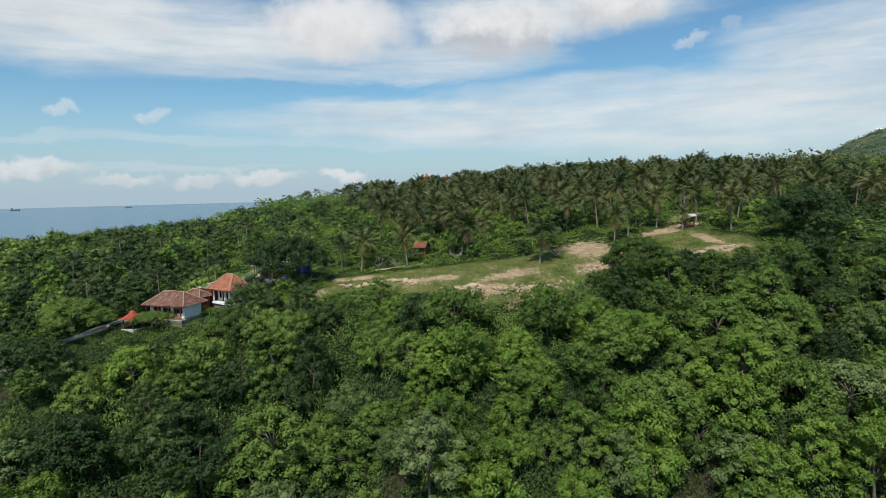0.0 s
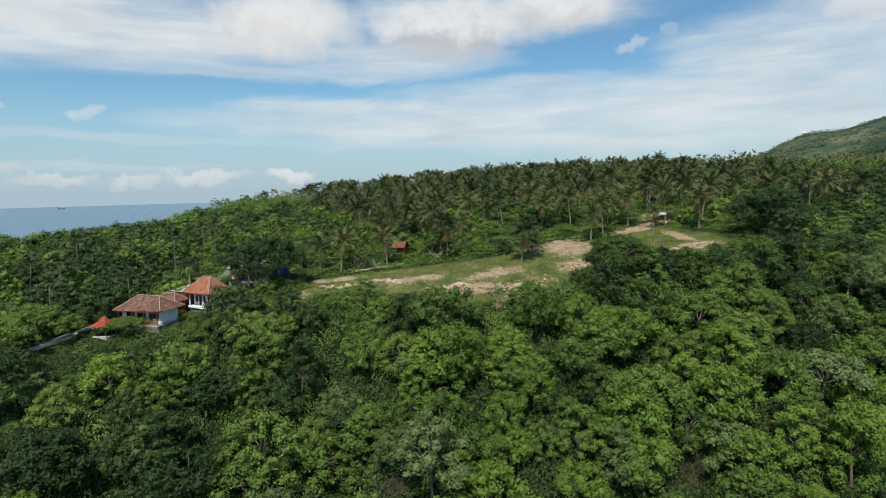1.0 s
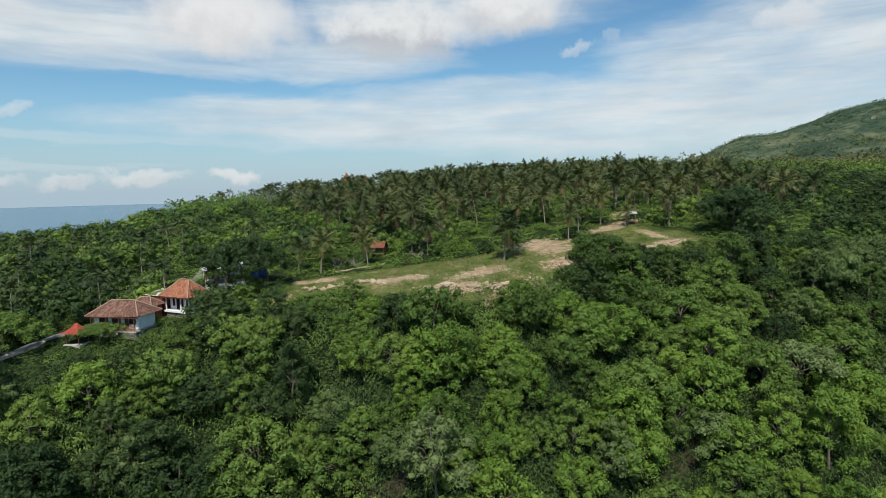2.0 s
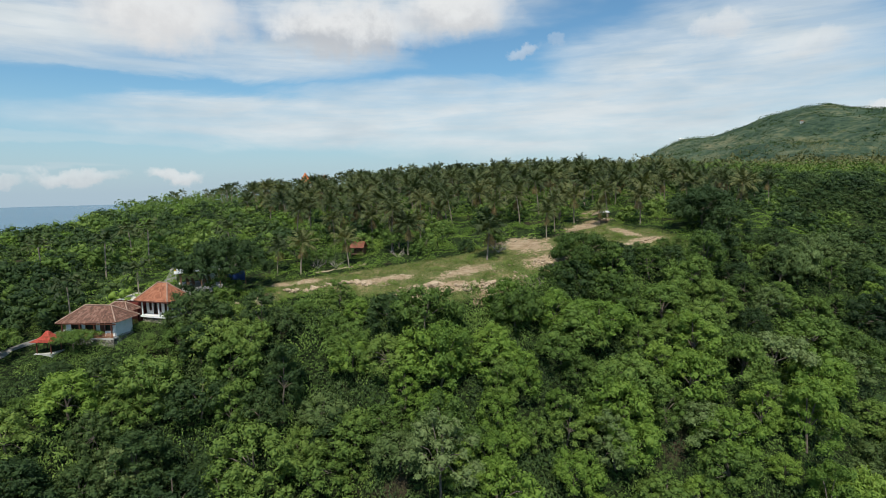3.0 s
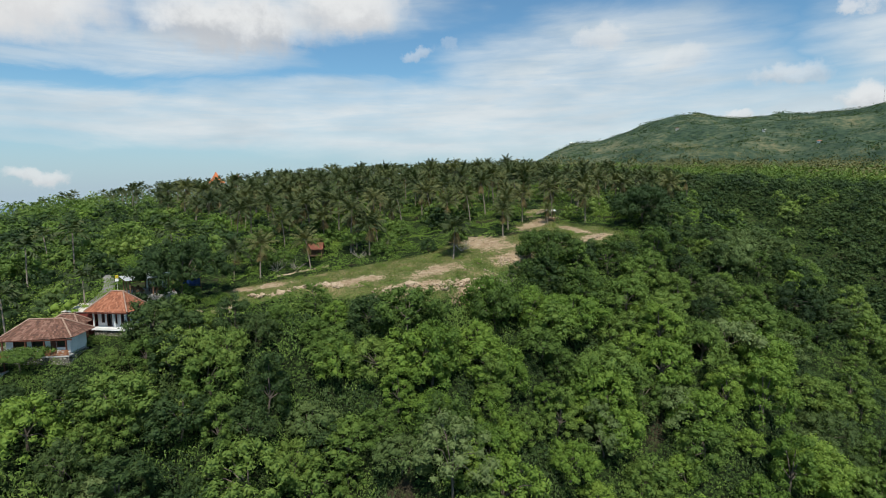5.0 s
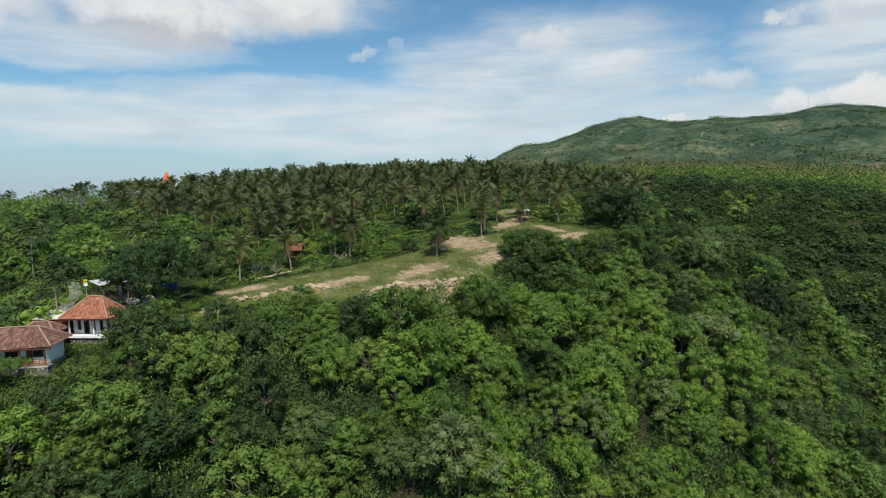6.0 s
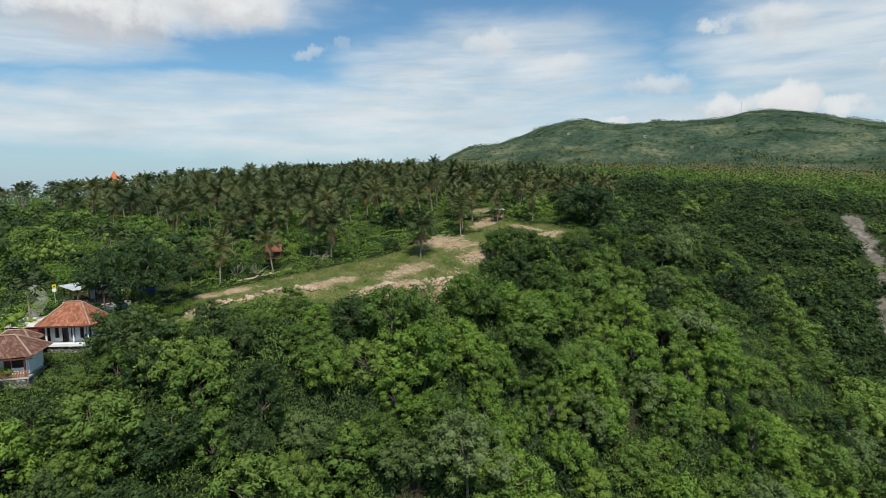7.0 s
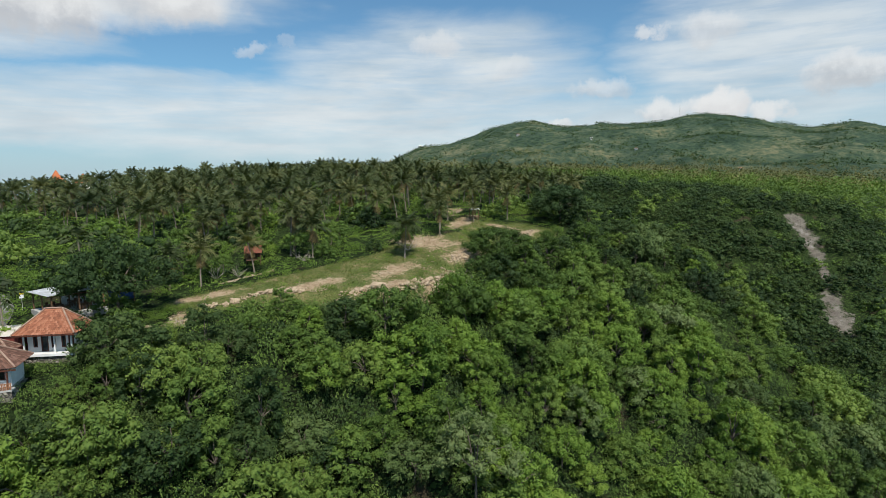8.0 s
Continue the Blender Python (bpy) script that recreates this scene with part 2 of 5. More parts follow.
def land(x, y):
    x, y = np.asarray(x, float), np.asarray(y, float)
    top = shelf(x, y)
    slope_from = 104 - 12 * bell(x, -56, 14) - 0.45 * soft(-60 - x, 5)
    dy = slope_from - y
    bank = shelf(x, slope_from) - 0.55 * soft(dy, 2) - 0.45 * soft(dy - 15, 4) + 5 * bell(x, 47, 14) * ease(dy, 12, 40)
    bank = bank + 6 * bell(x, -2, 7) * ease(dy, 22, 36)
    bank = bank - 7 * bell(x, -15.5, 6) * ease(dy, 8, 20) + 0.35 * soft(dy - 62, 8)
    fill = top - 1.25 * soft(brow(x) - y, 0.8)
    z = np.maximum(np.where(y < slope_from + 6, bank, top), fill)
    z = np.where((x > -26) & (x < 40), np.minimum(z, top + 0.3), z)
    z = z + 1.3 * bell(x, -54, 3.2) * bell(y, 95, 3.2)
    # the side ravine on the right
    axis = 140 + 0.30 * (y - 100)
    floor = 31 + np.where(y > 100, 0.50, 0.30) * (y - 100)
    side = floor + np.where(x < axis, 0.95 * (axis - x), 0.36 * (x - axis))
    z = lower(z, side, 3.0)
    # far side: land falls to the sea behind the palm ridge, and rises to the hill on the right
    r = np.hypot(x, y)
    az = np.degrees(np.arctan2(x, np.maximum(y, 1e-3)))
    seaward = ease(az, 24, 10)
    z = z - seaward * 0.30 * soft(r - 375 + 130 * ease(az, -10, -25), 12)
    crest = 40 * ease(az, 27, 32.5) + 66 * ease(az, 32, 38) + 52 * ease(az, 38.5, 46.5) + 10 * bell(az, 48, 2.5) + 10 * bell(az, 64.4, 2) - 36 * ease(az, 66, 73) + 6 * bell(az, 75.2, 1.2) - 22 * ease(az, 75.5, 80)
    z = z + (1 - seaward) * crest * ease(r, 620, 1750) * (1 - 0.4 * ease(r, 1800, 3500))
    # spurs and gullies of the hill's face, and its knobbly crest
    face = ease(r, 650, 1000) * ease(r, 1720, 1450) * (1 - seaward)
    z = z - face * (16 * np.abs(waves(x, y, 420, 15)) + 7 * np.abs(waves(x, y, 150, 16)) - 9)
    z = z + 2.2 * waves(x, y, 75, 17) * ease(r, 1300, 1650) * (1 - seaward)
    z = z + 3 * waves(x, y, 300, 5) * ease(r, 600, 1400) * (1 - seaward) + 0.35 * waves(x, y, 13, 3) * ease(np.abs(y - 108), 8, 20)
    return np.maximum(z, -6)


def land_at(x, y):
    return float(land(x, y))


# ---- helpers of the build ----


def mesh_np(name, verts, quads, mats=(), tone=None, smooth=False):
    """A mesh from arrays: verts (n, 3), quads (m, 4) or triangles (m, 3)."""
    verts, quads = np.asarray(verts, np.float32), np.asarray(quads, np.int32)
    me = bpy.data.meshes.new(name)
    k = quads.shape[1]
    me.vertices.add(len(verts))
    me.vertices.foreach_set("co", verts.ravel())
    me.loops.add(quads.size)
    me.loops.foreach_set("vertex_index", quads.ravel())
    me.polygons.add(len(quads))
    me.polygons.foreach_set("loop_start", np.arange(0, quads.size, k, dtype=np.int32))
    if tone is not None:
        at = me.attributes.new("tone", "FLOAT", "POINT")
        at.data.foreach_set("value", np.asarray(tone, np.float32))
    me.update(calc_edges=True)
    me.validate()
    if smooth:
        me.shade_smooth()
    for m in mats:
        me.materials.append(m)
    return me


def part(name, bm, mat, parent, label=""):
    """Links a bmesh or a mesh as one mesh object under a thing or a part."""
    if isinstance(bm, bmesh.types.BMesh):
        me = bpy.data.meshes.new(name)
        bm.normal_update()
        bm.to_mesh(me)
        bm.free()
        me.materials.append(mat)
    else:
        me = bm
    ob = new(name, me)
    ob.parent = parent
    if label:
        tagged(ob, label)
    return ob


def box(bm, x0, x1, y0, y1, z0, z1, bevel=0.0):
    vs = [bm.verts.new((x, y, z)) for x in (x0, x1) for y in (y0, y1) for z in (z0, z1)]
    for f in ((0, 1, 3, 2), (4, 6, 7, 5), (0, 4, 5, 1), (2, 3, 7, 6), (0, 2, 6, 4), (1, 5, 7, 3)):
        bm.faces.new([vs[i] for i in f])
    return vs


def tube(points, radii, sides=7):
    """A tapered tube along points: verts and quads."""
    pts = np.asarray(points, float)
    V, Q = [], []
    for i, p in enumerate(pts):
        d = pts[min(i + 1, len(pts) - 1)] - pts[max(i - 1, 0)]
        d = d / np.linalg.norm(d)
        a = np.cross(d, (0.31, 0.95, 0.05))
        a /= np.linalg.norm(a)
        b = np.cross(d, a)
        for s in range(sides):
            w = 6.2832 * s / sides
            V.append(p + radii[i] * (a * math.cos(w) + b * math.sin(w)))
    for i in range(len(pts) - 1):
        for s in range(sides):
            t = (s + 1) % sides
            Q.append((i * sides + s, i * sides + t, (i + 1) * sides + t, (i + 1) * sides + s))
    return np.array(V), np.array(Q)


def joined(pieces):
    V, Q, n = [], [], 0
    for v, q in pieces:
        V.append(v)
        Q.append(q + n)
        n += len(v)
    return np.concatenate(V), np.concatenate(Q)


# ---- ground and sea ----
m, n, shader, _ = material("undergrowth_and_earth", 0.95, 0.0, 0.1)
p = place(n)
grass = n.ramp(n.math("ADD", n.math("MULTIPLY", n.noise(p, 0.22, 9.0, 0.75), 0.55), n.math("MULTIPLY", n.noise(p, 1.6, 7.0, 0.8), 0.45)), [(0.30, (0.036, 0.064, 0.015)), (0.43, (0.074, 0.108, 0.026)), (0.52, (0.135, 0.138, 0.050)), (0.62, (0.29, 0.225, 0.125))])
leafy = n.add("ShaderNodeTexVoronoi")
leafy.inputs["Scale"].default_value = 3.2
n.put(leafy.inputs["Vector"], p)
leafy_tint = n.add("ShaderNodeSeparateXYZ")
n.put(leafy_tint.inputs[0], leafy.outputs["Color"])
# Mottled leaf cover; its near-black tones paint in the shade under the trees.
shaded_creeper = n.ramp(n.math("ADD", n.math("MULTIPLY", leafy_tint.outputs[0], 0.5), n.math("MULTIPLY", n.noise(p, 0.8, 8.0, 0.75), 0.6)), [(0.34, (0.008, 0.012, 0.004)), (0.58, (0.018, 0.032, 0.009)), (0.74, (0.045, 0.078, 0.018)), (0.92, (0.09, 0.14, 0.034))])
shaded_litter = n.mix(n.step(n.noise(p, 0.13, 4.0, 0.6), 0.58, 0.72), shaded_creeper, (0.045, 0.036, 0.022))
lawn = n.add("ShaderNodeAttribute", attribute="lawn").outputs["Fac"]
grass = n.mix(n.step(n.math("ADD", lawn, n.math("MULTIPLY", n.math("SUBTRACT", n.noise(p, 0.2, 6.0, 0.7), 0.5), 0.9)), 0.35, 0.65), shaded_litter, grass)
earth = n.ramp(n.noise(p, 0.55, 10.0, 0.75), [(0.28, (0.19, 0.130, 0.075)), (0.52, (0.35, 0.260, 0.165)), (0.75, (0.54, 0.45, 0.32))])
tufts = n.add("ShaderNodeTexVoronoi")
tufts.inputs["Scale"].default_value = 0.11
n.put(tufts.inputs["Vector"], p)
far_mix = n.math("ADD", n.math("MULTIPLY", n.noise(p, 0.010, 9.0, 0.66), 0.72), n.math("MULTIPLY", n.noise(p, 0.085, 6.0, 0.7), 0.38))
far_mix = n.math("SUBTRACT", far_mix, n.math("MULTIPLY", n.step(tufts.outputs["Distance"], 0.62, 0.30), 0.07))
# Extra blue in these greens stands in for haze over the far hill.
hazed_far_col = n.ramp(far_mix, [(0.40, (0.022, 0.042, 0.027)), (0.50, (0.040, 0.068, 0.042)), (0.58, (0.075, 0.100, 0.058)), (0.70, (0.17, 0.160, 0.090))])
bare = n.add("ShaderNodeAttribute", attribute="bare").outputs["Fac"]
far_off = n.add("ShaderNodeAttribute", attribute="far").outputs["Fac"]
edge = n.math("ADD", bare, n.math("MULTIPLY", n.math("SUBTRACT", n.math("ADD", n.math("MULTIPLY", n.noise(p, 0.30, 8.0, 0.7), 0.6), n.math("MULTIPLY", n.noise(p, 2.2, 6.0, 0.75), 0.4)), 0.5), 3.4))
scree = n.add("ShaderNodeAttribute", attribute="scree").outputs["Fac"]
rock = n.ramp(n.noise(p, 0.35, 10.0, 0.75), [(0.30, (0.085, 0.070, 0.056)), (0.52, (0.17, 0.15, 0.125)), (0.70, (0.30, 0.28, 0.255))])
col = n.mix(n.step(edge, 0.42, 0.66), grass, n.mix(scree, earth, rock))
col = n.mix(far_off, col, hazed_far_col)
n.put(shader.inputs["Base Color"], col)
bump(n, shader, n.math("ADD", n.noise(p, 1.6, 8.0, 0.75), n.math("MULTIPLY", leafy.outputs["Distance"], -0.8)), 0.9, 0.35)
GROUND = m


def bareness(x, y):
    """How far the soil of the plot and its track shows."""
    def spot(cx, cy, rx, ry, turn=0.0):
        c, s = math.cos(turn), math.sin(turn)
        u, v = (x - cx) * c + (y - cy) * s, (y - cy) * c - (x - cx) * s
        return np.exp(-((u / rx) ** 2 + (v / ry) ** 2))
    out = 0.85 * spot(12, 104.5, 8, 3.2, 0.1)
    for args in ((30, 116, 6, 8, 0.2), (-18, 113, 7, 1.6, -0.1), (-2, 107, 6, 2.5, 0), (6, 99, 6, 2.5, -0.3), (31, 105, 7, 4, 0.3),
                 (50, 127, 10, 3, 0.5), (54, 109, 6, 2, 0.2), (54.5, 117, 2.2, 6, 0.12), (-24, 107, 3, 2, 0), (60, 140, 9, 3, 0.7), (17, 97, 7, 2.0, 0.3),
                 (241, 109, 9, 5.0, 0.6), (232, 102, 10, 4.5, 0.6), (220, 95, 9, 3.0, 0.55), (207, 88, 9, 1.8, 0.5), (189, 80.5, 8, 4.0, 0.45), (179, 75, 8, 4.0, 0.5)):
        out = np.maximum(out, spot(*args))
    return out


def lawn_share(x, y):
    """The open grass of the plot and its upper terrace."""
    along = ease(x, -28, -19) * ease(x, 66, 58)
    return along * ease(y, brow(x) - 2.5, brow(x) - 0.5) * np.maximum(ease(y + 4 * ease(x, 24, 14), 121, 117), 0.8 * bell(x, 51, 8) * ease(y, 134, 127))


ring = np.concatenate([np.linspace(0.5, 40, 12), np.linspace(42, 180, 130), np.geomspace(181, 640, 50), np.linspace(652, 1900, 110), np.geomspace(1950, 4700, 16)])
turn = np.radians(np.concatenate([np.linspace(-180, -62, 40, endpoint=False), np.linspace(-62, 98, 310, endpoint=False), np.linspace(98, 180, 28, endpoint=False)]))
R, A = np.meshgrid(ring, turn, indexing="ij")
X, Y = R * np.sin(A), R * np.cos(A)
Z = land(X, Y)
nr, na = X.shape
i, j = np.meshgrid(np.arange(nr - 1), np.arange(na), indexing="ij")
k = (j + 1) % na
quads = np.stack([i * na + j, (i + 1) * na + j, (i + 1) * na + k, i * na + k], -1).reshape(-1, 4)[:, ::-1]
ground_mesh = mesh_np("ground", np.stack([X, Y, Z], -1).reshape(-1, 3), quads, [GROUND], smooth=True)
for key, values in (("bare", bareness(X, Y)), ("far", ease(R, 320, 520)), ("lawn", lawn_share(X, Y)), ("scree", ease(X, 130, 150))):
    ground_mesh.attributes.new(key, "FLOAT", "POINT").data.foreach_set("value", values.ravel().astype(np.float32))
ground = tagged(new("ground", ground_mesh), "green hillside with levelled bare earth and grass terraces", "ground", kind="structure")

m, n, shader, _ = material("sea_water", 0.22, 0.0, 0.5)
p = place(n)
n.put(shader.inputs["Base Color"], n.mix(n.noise(p, 0.002, 4.0), (0.035, 0.085, 0.135), (0.05, 0.11, 0.165)))
bump(n, shader, n.noise(p, 0.05, 6.0, 0.6), 0.5, 2.0)
SEA_Z = 8.0
a = np.linspace(0, 2 * math.pi, 128, endpoint=False)
rim = np.concatenate([np.stack([r * np.sin(a), r * np.cos(a), 0 * a + SEA_Z], -1) for r in (300, 1200, 4900)])
quads = np.array([(s * 128 + t, s * 128 + (t + 1) % 128, (s + 1) * 128 + (t + 1) % 128, (s + 1) * 128 + t) for s in range(2) for t in range(128)])
sea = tagged(new("sea", mesh_np("sea", rim, quads, [m])), "calm blue-grey sea reaching to the horizon", "sea", kind="structure")

# ---- trees ----


def leaf_cloud(rng, centres, radii, count, size, under=-0.3):
    """Leaf sprays over the outer side of clumps: each a small pointed blade."""
    more = int(count * 1.7)
    idx = rng.choice(len(centres), more, p=radii ** 2 / np.sum(radii ** 2))
    z = rng.uniform(under, 1.0, more)
    w = rng.uniform(0, 6.2832, more)
    s = np.sqrt(1 - z * z)
    d = np.stack([s * np.cos(w), s * np.sin(w), z], -1)
    p = centres[idx] + d * (radii[idx] * rng.uniform(0.70, 1.16, more))[:, None] * (1, 1, 0.85)
    near = np.linalg.norm((p[:, None, :].astype(np.float32) - centres[None].astype(np.float32)), axis=2) / radii[None]
    near[np.arange(more), idx] = 9
    open_air = np.where(near.min(axis=1) > 0.72)[0][:count]
    p, d = p[open_air], d[open_air]
    count = len(p)
    nrm = d * 0.75 + (0, 0, 0.30) + rng.normal(0, 0.36, (count, 3))
    nrm /= np.linalg.norm(nrm, axis=1)[:, None]
    t = np.cross(nrm, rng.normal(0, 1, (count, 3)))
    t /= np.linalg.norm(t, axis=1)[:, None]
    b = np.cross(nrm, t)
    L = (size * rng.uniform(0.6, 1.4, count))[:, None]
    V = np.stack([p - b * L * 0.46 - t * L * 0.55, p + b * L * 0.46 - t * L * 0.55, p + t * L * 1.1 - nrm * L * 0.35], 1).reshape(-1, 3)
    return V, np.arange(count * 3).reshape(-1, 3)


ICO = [(math.sin(a) * s, math.cos(a) * s, h) for h, s, turn0 in ((0.447, 0.894, 0.0), (-0.447, 0.894, math.pi / 5)) for a in [turn0 + k * 2 * math.pi / 5 for k in range(5)]] + [(0, 0, 1), (0, 0, -1)]
ICO_FACES = [f for k in range(5) for f in ((10, (k + 1) % 5, k), (k, (k + 1) % 5, 5 + k), (5 + k, (k + 1) % 5, 5 + (k + 1) % 5), (11, 5 + k, 5 + (k + 1) % 5))]


def billows(rng, centres, radii, fill=0.6):
    """The close-leaved mass inside each clump of a crown, uneven, for the outer leaves to stand on."""
    unit, faces = np.array(ICO), np.array(ICO_FACES)
    k = len(centres)
    swell = rng.uniform(0.6, 1.3, (k, 12, 1))
    V = centres[:, None, :] + unit[None] * swell * (radii[:, None, None] * fill) * (1, 1, 0.85)
    return V.reshape(-1, 3), (faces[None] + 12 * np.arange(k)[:, None, None]).reshape(-1, 3)


def crown_clumps(rng, radius, height, base, count, flat=0.6):
    """Centres and sizes of the billows over a domed crown; flat: how far its rim hangs below its top."""
    C, S = [], []
    swell = rng.uniform(0, 6.2832, 3)
    for i in range(count):
        a, up = i * 2.399 + rng.uniform(-0.4, 0.4), 1 - 1.1 * (i + 0.5) / count
        ring = math.sqrt(max(0.0, 1 - up * up)) if up > 0 else 1.0
        lobe = 1 + 0.16 * math.sin(2 * a + swell[0]) + 0.12 * math.sin(3 * a + swell[1])
        out = radius * ring * lobe * rng.uniform(0.72, 1.06)
        C.append((out * math.cos(a), out * math.sin(a), base + height * (1 - flat + flat * up) * rng.uniform(0.80, 1.10)))
        S.append(rng.uniform(0.62, 1.35))
    return np.array(C), radius * 1.5 * np.array(S) / math.sqrt(count)


def tree_shape(seed, radius=3.2, height=3.6, base=2.6, clumps=13, leaves=1500, size=0.30, flat=0.6, under=-0.55, fill=0.6):
    """Trunk with limbs and a crown, as arrays."""
    rng = np.random.RandomState(seed)
    C, S = crown_clumps(rng, radius, height, base, clumps, flat)
    lean = rng.uniform(-0.5, 0.5, 2)
    top = np.array([lean[0], lean[1], base + 0.35 * height])
    pieces = [tube([(0, 0, -1.5), (lean[0] * 0.2, lean[1] * 0.2, base * 0.5), top], [0.20, 0.15, 0.10])]
    for c in C[:: max(1, clumps // 6)]:
        pieces.append(tube([top * (0.75, 0.75, 0.7), (top + c) / 2 + (0, 0, 0.2), c], [0.09, 0.06, 0.025], 5))
    crown = leaf_cloud(rng, C, S, leaves, size, under)
    return joined(pieces), joined([billows(rng, C, S, fill), crown]) if fill else crown


def tree_thing(name, shape, leaf, label, category="tree", bark=None):
    trunk, crown = shape
    thing = tagged(new(name), label, category)
    part("trunk", mesh_np("trunk", *trunk, [bark or BARK], smooth=True), None, thing)
    part("crown", mesh_np("crown", *crown, [leaf], smooth=True), None, thing)
    return thing


def frond(rng, az, rise, length, stations=11, wide=0.17):
    """One palm frond: an arched rib with drooping leaflets."""
    d = np.array([math.cos(az), math.sin(az), 0.0])
    side = np.array([-math.sin(az), math.cos(az), 0.0])
    pts = []
    p, ang = np.zeros(3), rise
    for i in range(stations + 1):
        pts.append(p.copy())
        p = p + (d * math.cos(ang) + np.array([0, 0, 1.0]) * math.sin(ang)) * length / stations
        ang -= (0.85 + 0.5 * rng.rand()) * 0.95 / stations * (0.2 + 1.6 * i / stations)
    V, Q = [], []
    for i in range(stations):
        q = i / stations
        a, c = pts[i], pts[i + 1]
        V += [a - side * 0.035, a + side * 0.035, c + side * 0.03, c - side * 0.03]
        if i < 2:
            continue
        reach = 1.1 * math.sin(math.pi * min(1, 0.25 + 0.75 * q)) ** 0.7 + 0.12
        along = (c - a) / np.linalg.norm(c - a)
        for sgn in (-1, 1):
            tip = a + side * sgn * reach * 0.72 + along * reach * 0.55 - np.array([0, 0, 1]) * reach * rng.uniform(0.3, 0.85)
            w = along * wide * rng.uniform(0.8, 1.25)
            V += [a - w * 0.5, a + w, tip + w * 0.25, tip - w * 0.1]
    return np.array(V), np.arange(len(V)).reshape(-1, 4)


def palm_shape(seed, height=8.0, fronds=17, length=3.6, stations=11, wide=0.17):
    rng = np.random.RandomState(seed)
    bend = rng.uniform(-0.9, 0.9, 2)
    pts = [(bend[0] * q * q, bend[1] * q * q, -1 + (height + 1) * q) for q in np.linspace(0, 1, 6)]
    top = np.array(pts[-1])
    trunk = tube(pts, [0.24, 0.17, 0.15, 0.14, 0.13, 0.15], 7)
    green, dry = [], []
    for i in range(fronds):
        az = i * 2.399 + rng.uniform(-0.3, 0.3)
        rise = 1.4 - 1.75 * (i / fronds) ** 1.1 + rng.uniform(-0.2, 0.2)
        v, q = frond(rng, az, rise, length * rng.uniform(0.85, 1.1), stations, wide)
        green.append((v + top, q))
    for i in range(3):
        v, q = frond(rng, rng.uniform(0, 6.28), -0.75 - rng.uniform(0, 0.4), length * 0.8, max(5, stations - 4), wide)
        dry.append((v + top - (0, 0, 0.2), q))
    return trunk, joined(green), joined(dry)


def palm_thing(shape, label):
    trunk, green, dry = shape
    thing = tagged(new("coconut_palm"), label, "palm tree", "palms of the grove")
    part("trunk", mesh_np("trunk", *trunk, [PALM_BARK], smooth=True), None, thing)
    part("crown", mesh_np("crown", *green, [FROND]), None, thing)
    part("dry_frond", mesh_np("dry_frond", *dry, [FROND_DRY]), None, thing, "dry brown hanging frond")
    return thing


def stuff(name, shapes, spots, mat, label, category, follow=0.0):
    """Many plants joined into one mesh. spots: x, y, z, scale, turn, which shape."""
    V, Q, T, n = [], [], [], 0
    for x, y, z, s, w, k in spots:
        v, q = shapes[int(k)]
        c, sn = math.cos(w) * s, math.sin(w) * s
        u = np.empty_like(v)
        u[:, 0] = v[:, 0] * c - v[:, 1] * sn + x
        u[:, 1] = v[:, 0] * sn + v[:, 1] * c + y
        u[:, 2] = v[:, 2] * s + z
        if follow:
            gx, gy = (land_at(x + 1, y) - land_at(x - 1, y)) / 2, (land_at(x, y + 1) - land_at(x, y - 1)) / 2
            u[:, 2] += follow * (np.clip(gx, -1.2, 1.2) * (u[:, 0] - x) + np.clip(gy, -1.2, 1.2) * (u[:, 1] - y))
        V.append(u)
        Q.append(q + n)
        T.append(np.full(len(v), (x * 7.13 + y * 3.77) % 1.0))
        n += len(v)
    ob = new(name, mesh_np(name, np.concatenate(V), np.concatenate(Q), [mat], np.concatenate(T), smooth=True))
    return tagged(ob, label, category, kind="stuff")


def scatter(rng, x0, x1, y0, y1, gap, keep, loose=1.0):
    """Uneven spots about gap apart for which keep(x, y) holds."""
    out = []
    for gx in np.arange(x0, x1, gap):
        for gy in np.arange(y0, y1, gap):
            x, y = gx + rng.uniform(0, gap) * loose + 0.5 * gap * (round(gy / gap) % 2), gy + rng.uniform(0, gap) * loose
            if keep(x, y):
                out.append((x, y))
    return out


def in_spot(x, y, spots):
    return any(((x - cx) / rx) ** 2 + ((y - cy) / ry) ** 2 < 1 for cx, cy, rx, ry in spots)


CLEAR = [(0, 106, 27, 5.0), (14, 101, 13, 7), (31, 113, 7, 12), (52, 118, 17, 12), (60, 136, 10, 7), (-22, 112, 9, 4.5),
         (-46, 101, 8, 6), (-40, 105, 6, 5), (-54, 94, 4.5, 4.5), (-36, 117, 7, 6), (-60, 94, 4, 5), (-64, 89.5, 4, 5), (-69, 84, 4.5, 5), (-75, 78, 5, 5),
         (240, 109, 11, 7), (230, 101, 9, 6), (218, 94, 8, 4.5), (205, 87.5, 7, 3), (189, 80.5, 8, 5), (178, 75, 8, 5.5)]


def in_view(x, y):
    a1 = math.degrees(math.atan2(x, y))
    a2 = math.degrees(math.atan2(x + 48, y - 21)) if y > 21 else 90
    return a1 > -43 and a2 < 86 and a2 > -2 - 43 * 1


rng = np.random.RandomState(11)
